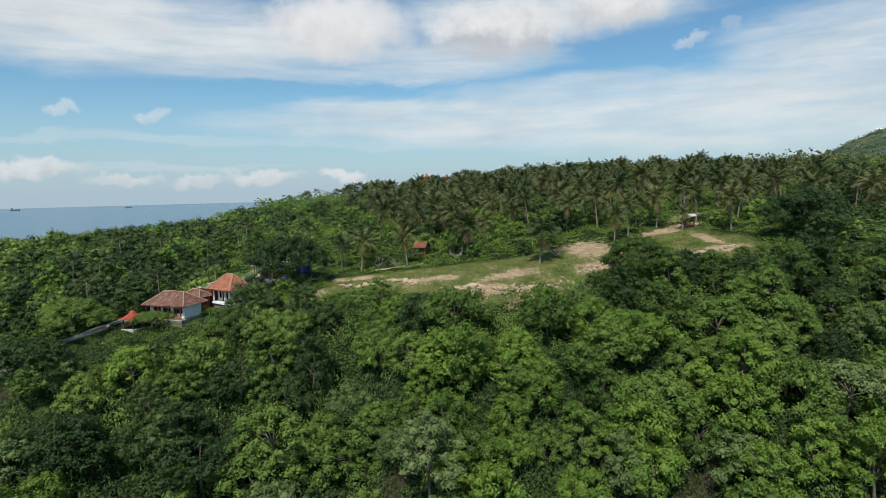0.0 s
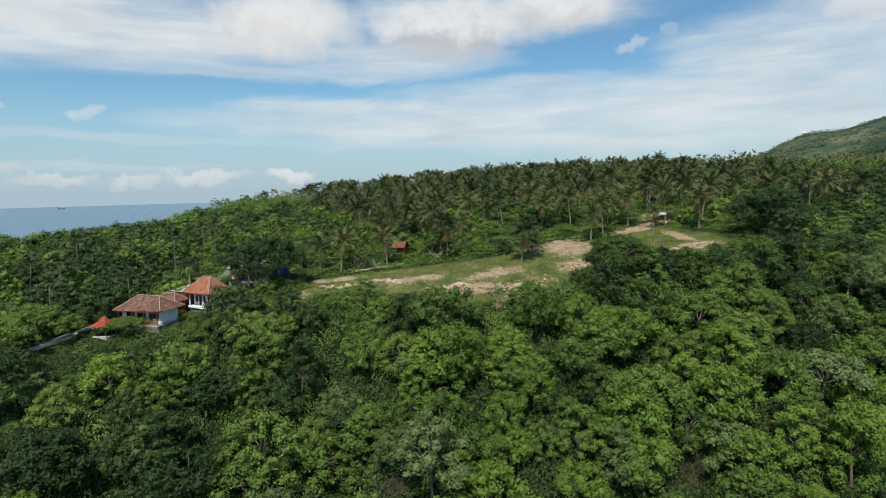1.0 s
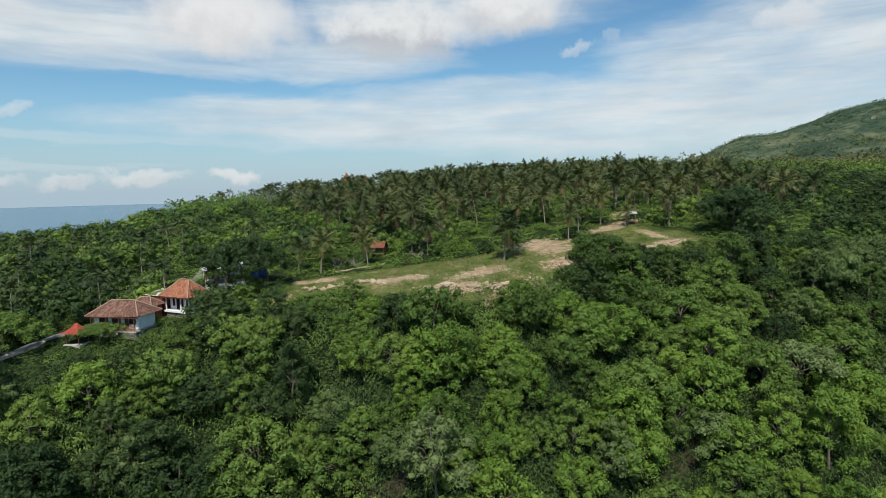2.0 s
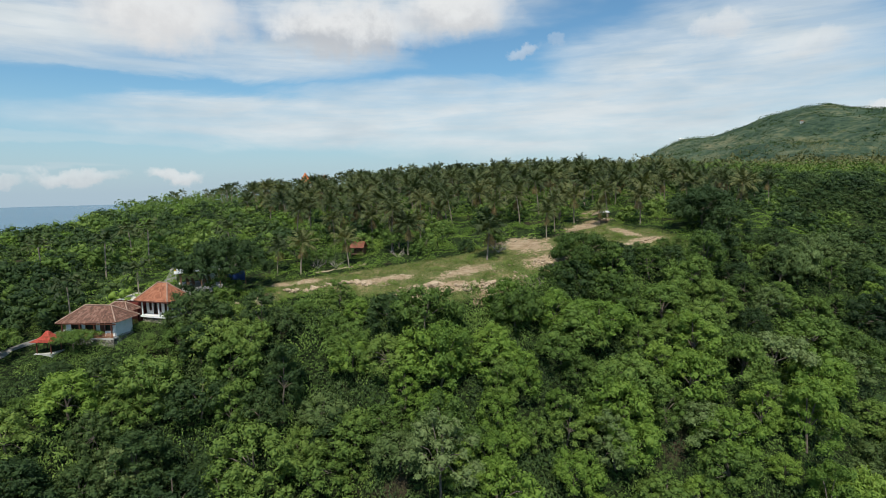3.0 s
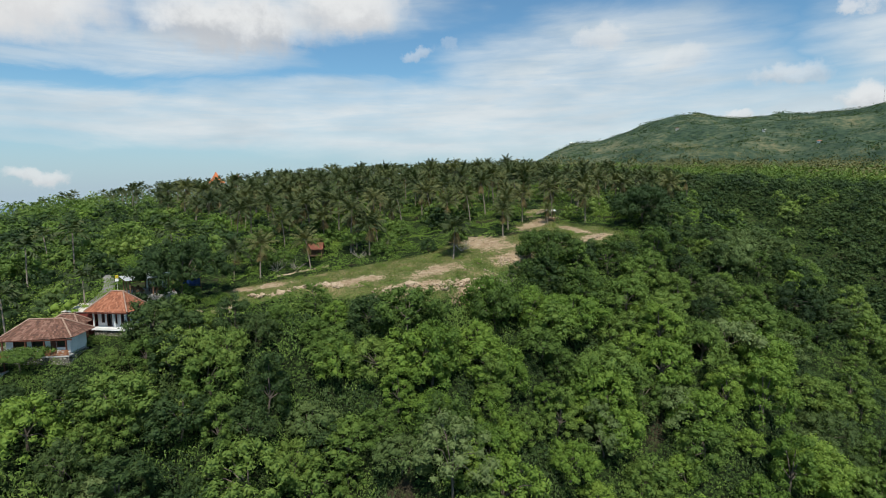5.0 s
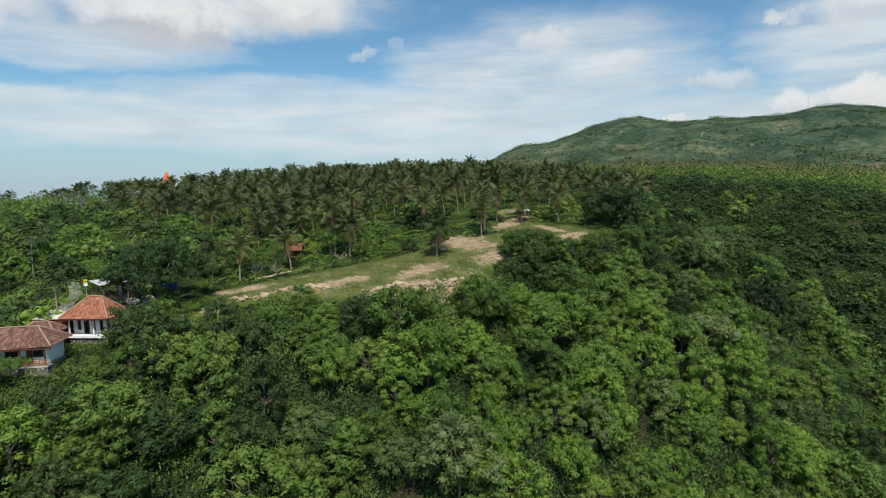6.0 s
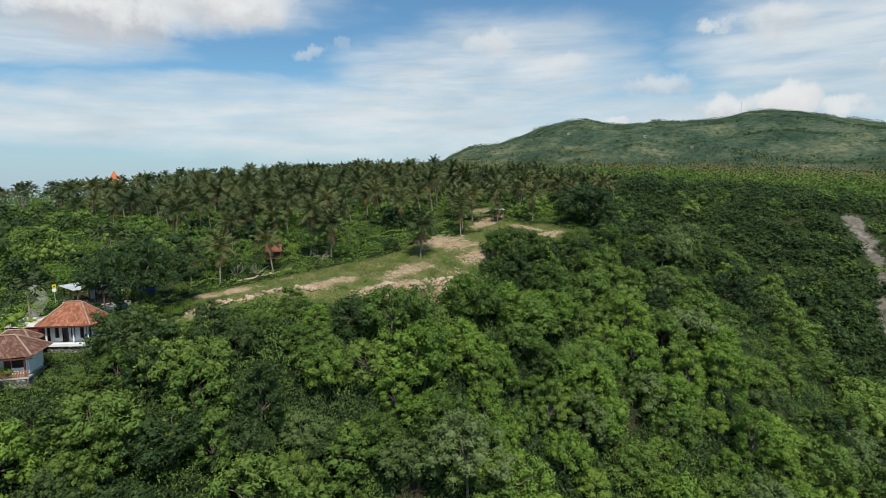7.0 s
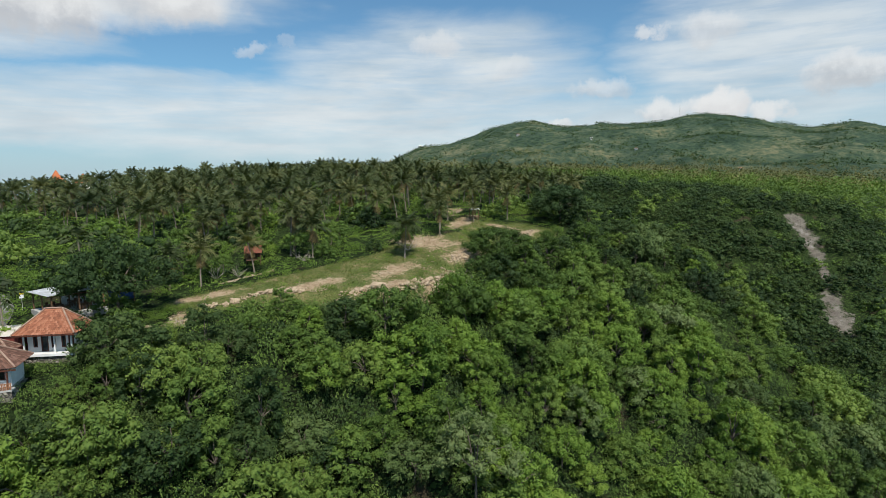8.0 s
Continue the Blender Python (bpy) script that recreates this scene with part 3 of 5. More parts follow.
# the near slope below the plot
KINDS = {
    "round": dict(radius=3.4, height=4.4, base=0.9, clumps=42, leaves=2900, size=0.195, flat=0.85),
    "tall": dict(radius=2.8, height=6.2, base=1.0, clumps=42, leaves=2900, size=0.195, flat=0.85),
    "loose": dict(radius=3.9, height=4.0, base=1.4, clumps=40, leaves=3000, size=0.20, flat=0.7),
    "dome": dict(radius=3.9, height=4.8, base=0.5, clumps=52, leaves=3300, size=0.195, flat=0.95),
}
LABELS = {"broad_leaves": "bushy green broadleaf tree crowding the steep slope", "dark_and_shaded_leaves": "dense broadleaf tree on the steep slope, dark green partly as cloud shade",
          "pale_leaves": "grey-green tree with fine pale leaves on the slope", "lime_leaves": "bright yellow-green leafy tree on the slope"}


def ravine_keep(x, y):
    low = 50 if x < 20 else 50 - 0.25 * (x - 20)
    return in_view(x, y) and not in_spot(x, y, CLEAR) and low < y < brow(x) - 1.0 - 2.5 * (abs(x - 4) < 24) and (waves(x, y, 8, 71) > -0.85 or y > brow(x) - 6)


shapes = [tree_shape(20 + i, **KINDS[k]) for i, k in enumerate(("round", "dome", "tall", "loose", "dome", "round", "tall", "dome", "loose", "round"))]
spots = scatter(rng, -78, 140, 28, 116, 4.9, ravine_keep, 0.9)
spots.sort(key=lambda q: abs(q[0] - 5) + 0.6 * abs(q[1] - 80))
models = {}
for x, y in spots[:300]:
    key = rng.randint(10)
    if 84 < x < 128 and 88 < y < 118:
        share = (0.2, 0.15, 0.65, 0.0)
    elif -14 < x < 62 and y < 94:
        share = (0.36, 0.01, 0.05, 0.58)
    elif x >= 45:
        # More dark leaves here paint in the cloud shade on the right.
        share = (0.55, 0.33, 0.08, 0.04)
    else:
        share = (0.44, 0.42, 0.07, 0.07)
    leaf = (LEAF, LEAF_DARK_SHADED, LEAF_PALE, LEAF_LIME)[rng.choice(4, p=share)]
    m4 = pose(x, y, land_at(x, y) - 0.3, rng.uniform(-7, 7), rng.uniform(-7, 7), rng.uniform(0, 360))
    if (key, leaf.name) in models:
        thing = copy_thing(models[key, leaf.name], m4)
    else:
        thing = models[key, leaf.name] = tree_thing("tree", shapes[key], leaf, LABELS[leaf.name])
        tagged(thing, group="trees of the ravine slope")
        thing.matrix_basis = m4
    s = rng.choice((0.7, 0.85, 1.0, 1.1, 1.3)) * rng.uniform(0.9, 1.1)
    if -28 < x < 62:
        s = min(s, max(0.36, (float(shelf(x, brow(x))) - land_at(x, y) + 1.4) / 5.6))
    if -42 < x <= -26 and y > 84:
        s = min(s, max(0.32, (70.0 - land_at(x, y)) / 5.8))
    if -64 < x < -38 and y > 84:
        s = min(s, max(0.30, (67.4 - land_at(x, y)) / 5.6))
    thing.scale = (s, s, s * rng.uniform(0.85, 1.15))
crowns = [tree_shape(60 + i, 3.6, 4.4, 0.9, 26, 1000, 0.29, 0.85)[1] for i in range(5)]
rest = [(x, y, land_at(x, y), rng.uniform(0.7, 1.2), rng.uniform(0, 6.28), rng.randint(5)) for x, y in spots[300:]]
# The dark third of the thicket carries cloud shade in its leaf colour.
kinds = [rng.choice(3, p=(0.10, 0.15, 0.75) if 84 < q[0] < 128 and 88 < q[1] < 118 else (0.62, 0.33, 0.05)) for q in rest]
for name, leaf, k, label in (("slope_thicket", LEAF, 0, "thicket of green broadleaf trees filling the slope"), ("dark_thicket", LEAF_DARK_SHADED, 1, "thicket of trees over the side ravine, dark green partly as cloud shade"),
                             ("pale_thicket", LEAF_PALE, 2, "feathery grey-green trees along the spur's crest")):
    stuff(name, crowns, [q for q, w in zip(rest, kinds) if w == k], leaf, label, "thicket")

# low growth between the trunks
HOUSE_PLOTS = [(-50.2, 99.6, 2.6, 2.2), (-46.8, 98.4, 2.4, 2.0), (-39.4, 103.4, 3.6, 2.8), (-45.5, 106.3, 3.6, 3.6), (-54.0, 94.8, 2.6, 2.4), (-35.5, 117.5, 5.0, 5.0)]
TRACKS = [(-57.5, 99.5, 2.2, 2.4), (-60.5, 96.8, 1.9, 2.2), (-62.8, 94.5, 2.0, 2.2), (-65, 92.2, 2.0, 2.2), (-67.2, 89.5, 2.0, 2.2), (-69.5, 86.7, 2.0, 2.2), (-72.5, 83.2, 2.2, 2.2), (-76, 80.0, 3.0, 3.4)]
bushes = [tree_shape(430 + i, 1.9, 1.5, 0.2, 9, 210, 0.19, 0.6, -0.55, 0.0)[1] for i in range(6)]


def bushy(x, y):
    low = 50 if x < 20 else 50 - 0.25 * (x - 20)
    high = brow(x) - 0.8 if x > -24 else (106.5 if x > -42 else brow(x) + 16)
    return in_view(x, y) and low < y < high and not in_spot(x, y, HOUSE_PLOTS + TRACKS)



def bush_scale(x, y):
    if -58 < x < -35 and 88 < y < 104:
        return 0.45
    if -80 < x < -55 and y > 76:
        return 0.6
    return 0.62 if brow(x) - 3.5 < y < brow(x) else 1.0


spots = [(x, y, land_at(x, y) + (0.0 if brow(x) - 3.5 < y < brow(x) or x < -34 else -0.35), rng.uniform(0.65, 1.25) * bush_scale(x, y), rng.uniform(0, 6.28), rng.randint(6)) for x, y in scatter(rng, -80, 138, 30, 122, 3.3, bushy) + scatter(rng, -20, 40, 78, 104, 2.4, lambda x, y: bushy(x, y) and y > brow(x) - 12) + scatter(rng, -54, -34, 88, 102, 1.8, bushy)]
# Picks the leaf colour: bright as if sunlit, else dark as shade between trees.
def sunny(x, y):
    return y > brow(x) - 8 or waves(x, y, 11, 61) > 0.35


stuff("undergrowth", bushes, [q for q in spots if not sunny(*q[:2])], LEAF_DARK_SHADED, "low bushes between the trees, leaf colour darkened as shade", "undergrowth", 0.75)
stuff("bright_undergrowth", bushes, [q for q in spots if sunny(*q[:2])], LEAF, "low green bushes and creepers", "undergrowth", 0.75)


# woods of the middle distance
def mid_keep(x, y):
    if not in_view(x, y) or in_spot(x, y, CLEAR) or y < 45:
        return False
    if x < 138 and y < brow(x) + 3 and x > -78:
        return False
    if -30 < x < 62 and y < 133:
        return rng.rand() < 0.10
    grove = -55 < x < 118 and y > 114
    return not grove or rng.rand() < 0.42


mid = [tree_shape(80 + i, 3.7, 4.8, 0.9, 22, 620, 0.31, 0.85)[1] for i in range(7)] + [tree_shape(70 + i, 3.5, 4.4, 0.6, 11, 240, 0.40, 0.9, -0.3, 0.5)[1] for i in range(6)]
spots = {LEAF: [], LEAF_DARK_SHADED: [], LEAF_LIME: []}
for x, y in scatter(rng, -180, 104, 45, 255, 6.0, mid_keep) + scatter(rng, 104, 290, 40, 255, 5.3, mid_keep, 0.9):
    # Beyond x = 80 the dark leaf colour stands in for cloud shade.
    leaf = (LEAF, LEAF_DARK_SHADED, LEAF_LIME)[rng.choice(3, p=((0.45, 0.47, 0.08) if x < -36 else (0.55, 0.35, 0.1)) if x < 80 else (0.14, 0.86, 0.0))]
    if -18 - 0.25 * (y - 160) < x < 118 and y > 114:
        size = rng.uniform(0.5, 0.9)
    elif x > 100:
        size = rng.uniform(0.55, 1.0) * (1.35 if rng.rand() < 0.12 else 1.0)
    else:
        size = rng.uniform(0.6, 1.05)
    spots[leaf].append((x, y, land_at(x, y) - rng.uniform(0.0, 1.2), size, rng.uniform(0, 6.28), rng.randint(7) if min(math.hypot(x - 10, y - 20), math.hypot(x + 42, y - 18)) < 135 else 7 + rng.randint(6)))
stuff("woodland", mid, spots[LEAF], LEAF, "mixed green broadleaf woods over the hillside", "woods")
stuff("dark_woodland", mid, spots[LEAF_DARK_SHADED], LEAF_DARK_SHADED, "broadleaf trees among the woods, darker green partly as cloud shade", "woods")
stuff("bright_woodland", mid, spots[LEAF_LIME], LEAF_LIME, "bright yellow-green trees among the woods", "woods")
far = [tree_shape(90 + i, 3.9, 4.4, 1.0, 12, 120, 0.62, 0.85, -0.2, 0.0)[1] for i in range(5)] + [tree_shape(900 + i, 4.2, 4.4, 1.2, 8, 56, 0.85, 0.85, -0.2, 0.0)[1] for i in range(5)]
far_spots = scatter(rng, -420, 640, 40, 640, 9.0, lambda x, y: in_view(x, y) and (x > 0 or y > 110) and not (-180 < x < 275 and y < 255) and math.hypot(x, y) < 640 and (x > 60 or math.hypot(x, y) < 385))
stuff("far_woods", far, [(x, y, land_at(x, y) - 0.5, rng.uniform(0.4, 0.75) if 235 < y < 345 and -60 < x < 170 else rng.uniform(0.7, 1.3), rng.uniform(0, 6.28), rng.randint(5) + 5 * (math.hypot(x, y) > 370)) for x, y in far_spots],
      LEAF, "far green woods along the ridge and plain", "woods")
scrub = [tree_shape(96 + i, 4.6, 4.0, 0.3, 4, 11, 1.5, 0.8, -0.1, 0.0)[1] for i in range(4)]
hill_spots = [(x, y) for x, y in scatter(rng, 350, 1900, 150, 1750, 9.5, lambda x, y: 640 < math.hypot(x, y) < 1900 and math.degrees(math.atan2(x, y)) > 27) if waves(x, y, 140, 21) + waves(x, y, 60, 22) > -0.15]
stuff("hill_scrub", scrub, [(x, y, land_at(x, y) - 0.5, rng.uniform(0.4, 1.2), rng.uniform(0, 6.28), rng.randint(4)) for x, y in hill_spots],
      LEAF_DARK_SHADED, "scattered green trees over the distant hill", "woods")

# the coconut grove
palm_shapes = [palm_shape(200 + i, rng.uniform(5.6, 8.6), 19, rng.uniform(3.4, 4.2), 11, 0.21) for i in range(7)]
palm_spots = scatter(rng, -60, 120, 118, 300, 8.2, lambda x, y: in_view(x, y) and not in_spot(x, y, CLEAR) and rng.rand() < (0.10 if x < -18 - 0.25 * (y - 160) or (x < -20 and y < 150) else (0.35 if y < 134 else 0.95)))
palm_spots = [q for q in palm_spots if not (-14 < q[0] < -1 and q[1] < 127)]
palm_spots.sort(key=lambda q: q[1])
KNOWN_PALMS = [(-7.9, 119.1, 0.85), (18.6, 109.6, 1.1), (-17.5, 118.5, 0.9), (5.0, 121.5, 1.1), (36.0, 119.0, 0.85), (40.5, 124.0, 0.95), (62.0, 122.0, 1.0), (-22.0, 120.0, 0.8), (49.5, 131.5, 1.0), (53.0, 125.5, 0.55), (58.5, 131.0, 1.05)]
palm_models = {}
for i, (x, y) in enumerate([q[:2] for q in KNOWN_PALMS] + palm_spots[:240]):
    key = rng.randint(7)
    m4 = pose(x, y, land_at(x, y), rng.uniform(-4, 4), rng.uniform(-4, 4), rng.uniform(0, 360))
    if key in palm_models:
        thing = copy_thing(palm_models[key], m4)
    else:
        thing = palm_models[key] = palm_thing(palm_shapes[key], "coconut palm with a slim grey trunk and arching fronds")
        thing.matrix_basis = m4
    s = KNOWN_PALMS[i][2] if i < len(KNOWN_PALMS) else rng.uniform(0.8, 1.15)
    thing.scale = (s, s, s)
low = [palm_shape(240 + i, rng.uniform(6.5, 9.0), 15, 3.6, 5, 0.42) for i in range(5)]
rest = [(x, y, land_at(x, y), rng.uniform(0.75, 1.05), rng.uniform(0, 6.28), rng.randint(5)) for x, y in palm_spots[240:]]
rest += [(x, y, land_at(x, y), rng.uniform(0.6, 0.9), rng.uniform(0, 6.28), rng.randint(5)) for x, y in
         scatter(rng, -150, 620, 200, 620, 10, lambda x, y: in_view(x, y) and 296 < math.hypot(x, y) < 345 and x < 200 and rng.rand() < (0.25 if x < -60 else 0.9))]
rest += [(x, y, land_at(x, y), rng.uniform(0.7, 1.0), rng.uniform(0, 6.28), rng.randint(5)) for x, y in
         scatter(rng, -90, -40, 90, 150, 17, lambda x, y: in_view(x, y) and not in_spot(x, y, CLEAR) and y > brow(x) + 6)]
plain_palms = [palm_shape(260 + i, rng.uniform(6.5, 9.0), 9, 4.2, 3, 0.75) for i in range(4)]
plain_spots = [(x, y, land_at(x, y), rng.uniform(0.8, 1.2), rng.uniform(0, 6.28), rng.randint(4)) for x, y in
               scatter(rng, 170, 760, 60, 680, 13.5, lambda x, y: in_view(x, y) and math.hypot(x, y) > 330 and waves(x, y, 90, 51) > -0.4)]
stuff("plain_palms", [s[1] for s in plain_palms], plain_spots, FROND_SUNLIT, "coconut palms standing over the far plain", "palm grove")
stuff("palm_grove", [s[1] for s in low], rest, FROND, "crowns of coconut palms along the ridge", "palm grove")
stuff("palm_trunks", [s[0] for s in low], rest, PALM_BARK, "slim grey trunks of the palms behind", "palm grove")


# grass tufts of the plot, and shrubs under the palms
k = 190000
x, y = rng.uniform(-62, 118, k), rng.uniform(92, 215, k)
share = lawn_share(x, y)
want = np.where(share > 0.3, 0.50 * (bareness(x, y) < 0.30) * (waves(x, y, 5, 31) > 0.0), 1.0 * (waves(x, y, 9, 32) > -0.3))
inside = (rng.rand(k) < want) & (y > brow(x) + 0.3) & ~((x < -26) & (y < 121)) & (land(x, y) > 62)
x, y, share = x[inside], y[inside], share[inside]
k = len(x)
size = np.where(share > 0.3, rng.uniform(0.07, 0.18, k), rng.uniform(0.10, 0.25, k))[:, None]
base = np.stack([x, y, land(x, y) + np.where(share > 0.3, 0.04, 0.3 + 0.5 * np.clip(waves(x, y, 7, 33), 0, 1.5))], -1)
nrm = rng.normal(0, 0.55, (k, 3)) + (0, -0.2, 0.7)
nrm /= np.linalg.norm(nrm, axis=1)[:, None]
t = np.cross(nrm, rng.normal(0, 1, (k, 3)))
t /= np.linalg.norm(t, axis=1)[:, None]
b = np.cross(nrm, t)
V = np.stack([base - b * size * 0.6 - t * size * 0.5, base + b * size * 0.6 - t * size * 0.5, base + t * size + (0, 0, 0.05)], 1).reshape(-1, 3)
tone = np.repeat((np.sin(x * 0.13 + 2.1 * np.sin(y * 0.11)) * 0.5 + 0.5) % 1.0, 3)
tagged(new("grass", mesh_np("grass", V, np.arange(3 * k).reshape(-1, 3), [LEAF_LIME], tone)), "patchy green grass and low shrubs under the palms", "grass", kind="stuff")
k = 110000
x, y = rng.uniform(-34, 66, k), rng.uniform(92, 136, k)
inside = (lawn_share(x, y) > 0.25) & (y > brow(x) - 0.2) & (rng.rand(k) < np.clip(0.75 + 0.5 * waves(x, y, 4, 31) - 1.3 * bareness(x, y), 0.03, 1))
x, y = x[inside], y[inside]
k = len(x)
a = rng.uniform(0, 6.28, k)
side = np.stack([np.cos(a), np.sin(a), 0 * a], -1) * rng.uniform(0.04, 0.11, k)[:, None]
base = np.stack([x, y, land(x, y) - 0.02], -1)
tip = base + np.stack([rng.normal(0, 0.08, k), rng.normal(0, 0.08, k), rng.uniform(0.08, 0.30, k)], -1)
V = np.stack([base - side, base + side, tip], 1).reshape(-1, 3)
tagged(new("turf", mesh_np("turf", V, np.arange(3 * k).reshape(-1, 3), [TURF], np.repeat(rng.rand(k) * 0.9, 3))), "short patchy grass blades over the levelled plot", "grass", kind="stuff")
bushes = [tree_shape(400 + i, 1.4, 1.5, 0.1, 10, 230, 0.15, 0.6, -0.4, 0.0)[1] for i in range(5)]
spots = scatter(rng, -60, 118, 116, 200, 5.0, lambda x, y: not in_spot(x, y, CLEAR) and waves(x, y, 14, 41) > -0.2)
spots += scatter(rng, -28, 60, 94, 116, 4.5, lambda x, y: brow(x) - 0.5 < y < brow(x) + 1.0 and bareness(x, y) < 0.4)
low_spots = scatter(rng, -28, 30, 94, 118, 1.9, lambda x, y: brow(x) - 0.3 < y < brow(x) + 4.5 and bareness(x, y) < 0.35 and waves(x, y, 5, 43) > -0.1)
low_spots = [q for q in low_spots if not (-21 < q[0] < -4 and 106 < q[1] < 111)]
low_spots += scatter(rng, -34, 64, 94, 128, 2.1, lambda x, y: y > brow(x) + 2 and lawn_share(x, y) > 0.3 and bareness(x, y) < 0.3 and waves(x, y, 6, 44) > 0.25)
low_spots += scatter(rng, -34, -15, 99, 113, 1.4, lambda x, y: brow(x) - 4 < y < (107.6 if x > -22 else 111))
stuff("shrubs", bushes, [(x, y, land_at(x, y) - 0.1, rng.uniform(0.5, 1.3), rng.uniform(0, 6.28), rng.randint(5)) for x, y in spots] + [(x, y, land_at(x, y) - 0.1, rng.uniform(0.25, 0.62), rng.uniform(0, 6.28), rng.randint(5)) for x, y in low_spots],
      LEAF_LIME, "scattered bright green shrubs under the palms", "shrubs")


# ---- single trees that stand out ----
def lone_tree(name, x, y, kind, scale, leaf, label, turn=0, stretch=1.0):
    thing = tree_thing(name, tree_shape(int(abs(x * 7 + y * 3)) + 300, **kind), leaf, label)
    thing.matrix_basis = pose(x, y, land_at(x, y) - 0.2, 0, 0, turn) @ Matrix.Diagonal((scale, scale, scale * stretch, 1))
    return thing


BIG = dict(radius=4.4, height=5.6, base=1.7, clumps=60, leaves=5500, size=0.18, flat=0.7)
BROAD = dict(radius=4.4, height=4.4, base=1.2, clumps=80, leaves=7500, size=0.15, flat=0.65, under=-0.5)
FLAT = dict(radius=4.6, height=1.6, base=3.0, clumps=40, leaves=4000, size=0.17, flat=0.55, under=-0.1)
lone_tree("tree", 34.2, 99.6, BROAD, 1.35, LEAF, "broad dense green tree at the rubble bank")
lone_tree("tree", -30.9, 112.8, BROAD, 1.45, LEAF_DARK_SHADED, "large dark spreading tree beside the open shed", stretch=1.2)
lone_tree("tree", 71.5, 112.0, BROAD, 1.65, LEAF_DARK_SHADED, "large dark tree above the side ravine")
lone_tree("tree", 76.0, 118.0, BIG, 1.05, LEAF_DARK_SHADED, "dark broadleaf tree above the side ravine")
lone_tree("tree", -50.3, 94.9, FLAT, 0.62, LEAF, "low umbrella-shaped tree in front of the lower house")
lone_tree("tree", -63.6, 94.6, BROAD, 1.15, LEAF, "broad spreading tree shading the road")
lone_tree("tree", -2.4, 68.6, dict(radius=3.6, height=6.5, base=3.5, clumps=40, leaves=4200, size=0.17, flat=0.8), 1.15, LEAF_PALE, "tall thin-leaved grey-green tree with a bare pale trunk")
for x, y, s, leaf in ((-35.0, 99.6, 1.15, LEAF_DARK_SHADED), (-30.8, 98.0, 1.05, LEAF_DARK_SHADED), (-36.3, 95.6, 0.8, LEAF), (-28.5, 100.0, 0.7, LEAF)):
    lone_tree("tree", x, y, KINDS["round"], s, leaf, "leafy tree crowding the upper house")
for x, y, s in ((-12.5, 122.0, 0.5), (-4.0, 127.0, 0.6), (2.0, 122.5, 0.65), (9.0, 121.0, 0.55), (22.0, 114.5, 0.55), (23.5, 118.0, 0.5), (-18.0, 126.0, 0.6), (14.0, 126.0, 0.6), (46.0, 132.0, 0.6)):
    lone_tree("sapling", x, y, dict(radius=3.4, height=4.6, base=3.0, clumps=18, leaves=1100, size=0.20, flat=0.7), s, LEAF, "slender young tree with a pale stem on the grass")

# ---- road ----
ROUTE = [(-84, 72), (-76, 80.5), (-69.5, 87.5), (-65, 93), (-60.5, 97.5), (-56, 101.5), (-51.5, 106.5), (-47.5, 112.5), (-44.5, 119), (-43, 127), (-44, 138)]


def smooth_route(points, steps=8):
    pts = [Vector(q) for q in points]
    out = []
    for i in range(len(pts) - 1):
        a, b, c, d = pts[max(i - 1, 0)], pts[i], pts[i + 1], pts[min(i + 2, len(pts) - 1)]
        for j in range(steps):
            u = j / steps
            out.append(0.5 * ((2 * b) + (c - a) * u + (2 * a - 5 * b + 4 * c - d) * u * u + (3 * b - a - 3 * c + d) * u ** 3))
    return out + [pts[-1]]


line = smooth_route(ROUTE)
heights = np.array([land_at(q.x, q.y) for q in line])
heights = np.convolve(np.pad(heights, 4, "edge"), np.ones(9) / 9, "valid") + 0.18
V, Q = [], []
for i, q in enumerate(line):
    d = (line[min(i + 1, len(line) - 1)] - line[max(i - 1, 0)]).normalized()
    nx, ny = d.y, -d.x
    for off, dz in ((-0.95, -0.7), (-0.9, 0.0), (0, 0.03), (0.9, 0.0), (0.95, -0.7)):
        V.append((q.x + nx * off, q.y + ny * off, heights[i] + dz))
for i in range(len(line) - 1):
    for j in range(4):
        Q.append((i * 5 + j, i * 5 + j + 1, i * 5 + j + 6, i * 5 + j + 5))
tagged(new("road", mesh_np("road", V, Q, [ROADWAY])), "narrow worn grey concrete road along the hillside", "road", kind="structure")


# ---- houses ----
def tiled_slope(bm_list, a, b, c, d, seed):
    """Rows of arched clay tiles on the slope with eave a-b and ridge d-c (c, d may meet)."""
    a, b, c, d = (Vector(v) for v in (a, b, c, d))
    up = ((c + d) / 2 - (a + b) / 2)
    n_rows = max(3, int(up.length / 0.30))
    nrm = (b - a).cross(up).normalized()
    r = random.Random(seed)
    V, Q = bm_list
    for i in range(n_rows):
        v0, v1 = i / n_rows, (i + 1.25) / n_rows
        l0, r0 = a.lerp(d, v0), b.lerp(c, v0)
        l1, r1 = a.lerp(d, min(1, v1)), b.lerp(c, min(1, v1))
        cols = max(1, int((r0 - l0).length / 0.26))
        for j in range(cols):
            u0, u1 = j / cols, (j + 1) / cols
            um = (u0 + u1) / 2
            lift, slip = nrm * (0.055 + r.uniform(0, 0.02)), up.normalized() * r.uniform(-0.03, 0.03)
            k = len(V)
            V.extend([l0.lerp(r0, u0) + nrm * 0.03 + slip, l0.lerp(r0, um) + nrm * 0.03 + lift + slip, l0.lerp(r0, u1) + nrm * 0.03 + slip,
                      l1.lerp(r1, u0), l1.lerp(r1, um) + lift * 0.6, l1.lerp(r1, u1)])
            Q.extend([(k, k + 1, k + 4, k + 3), (k + 1, k + 2, k + 5, k + 4)])


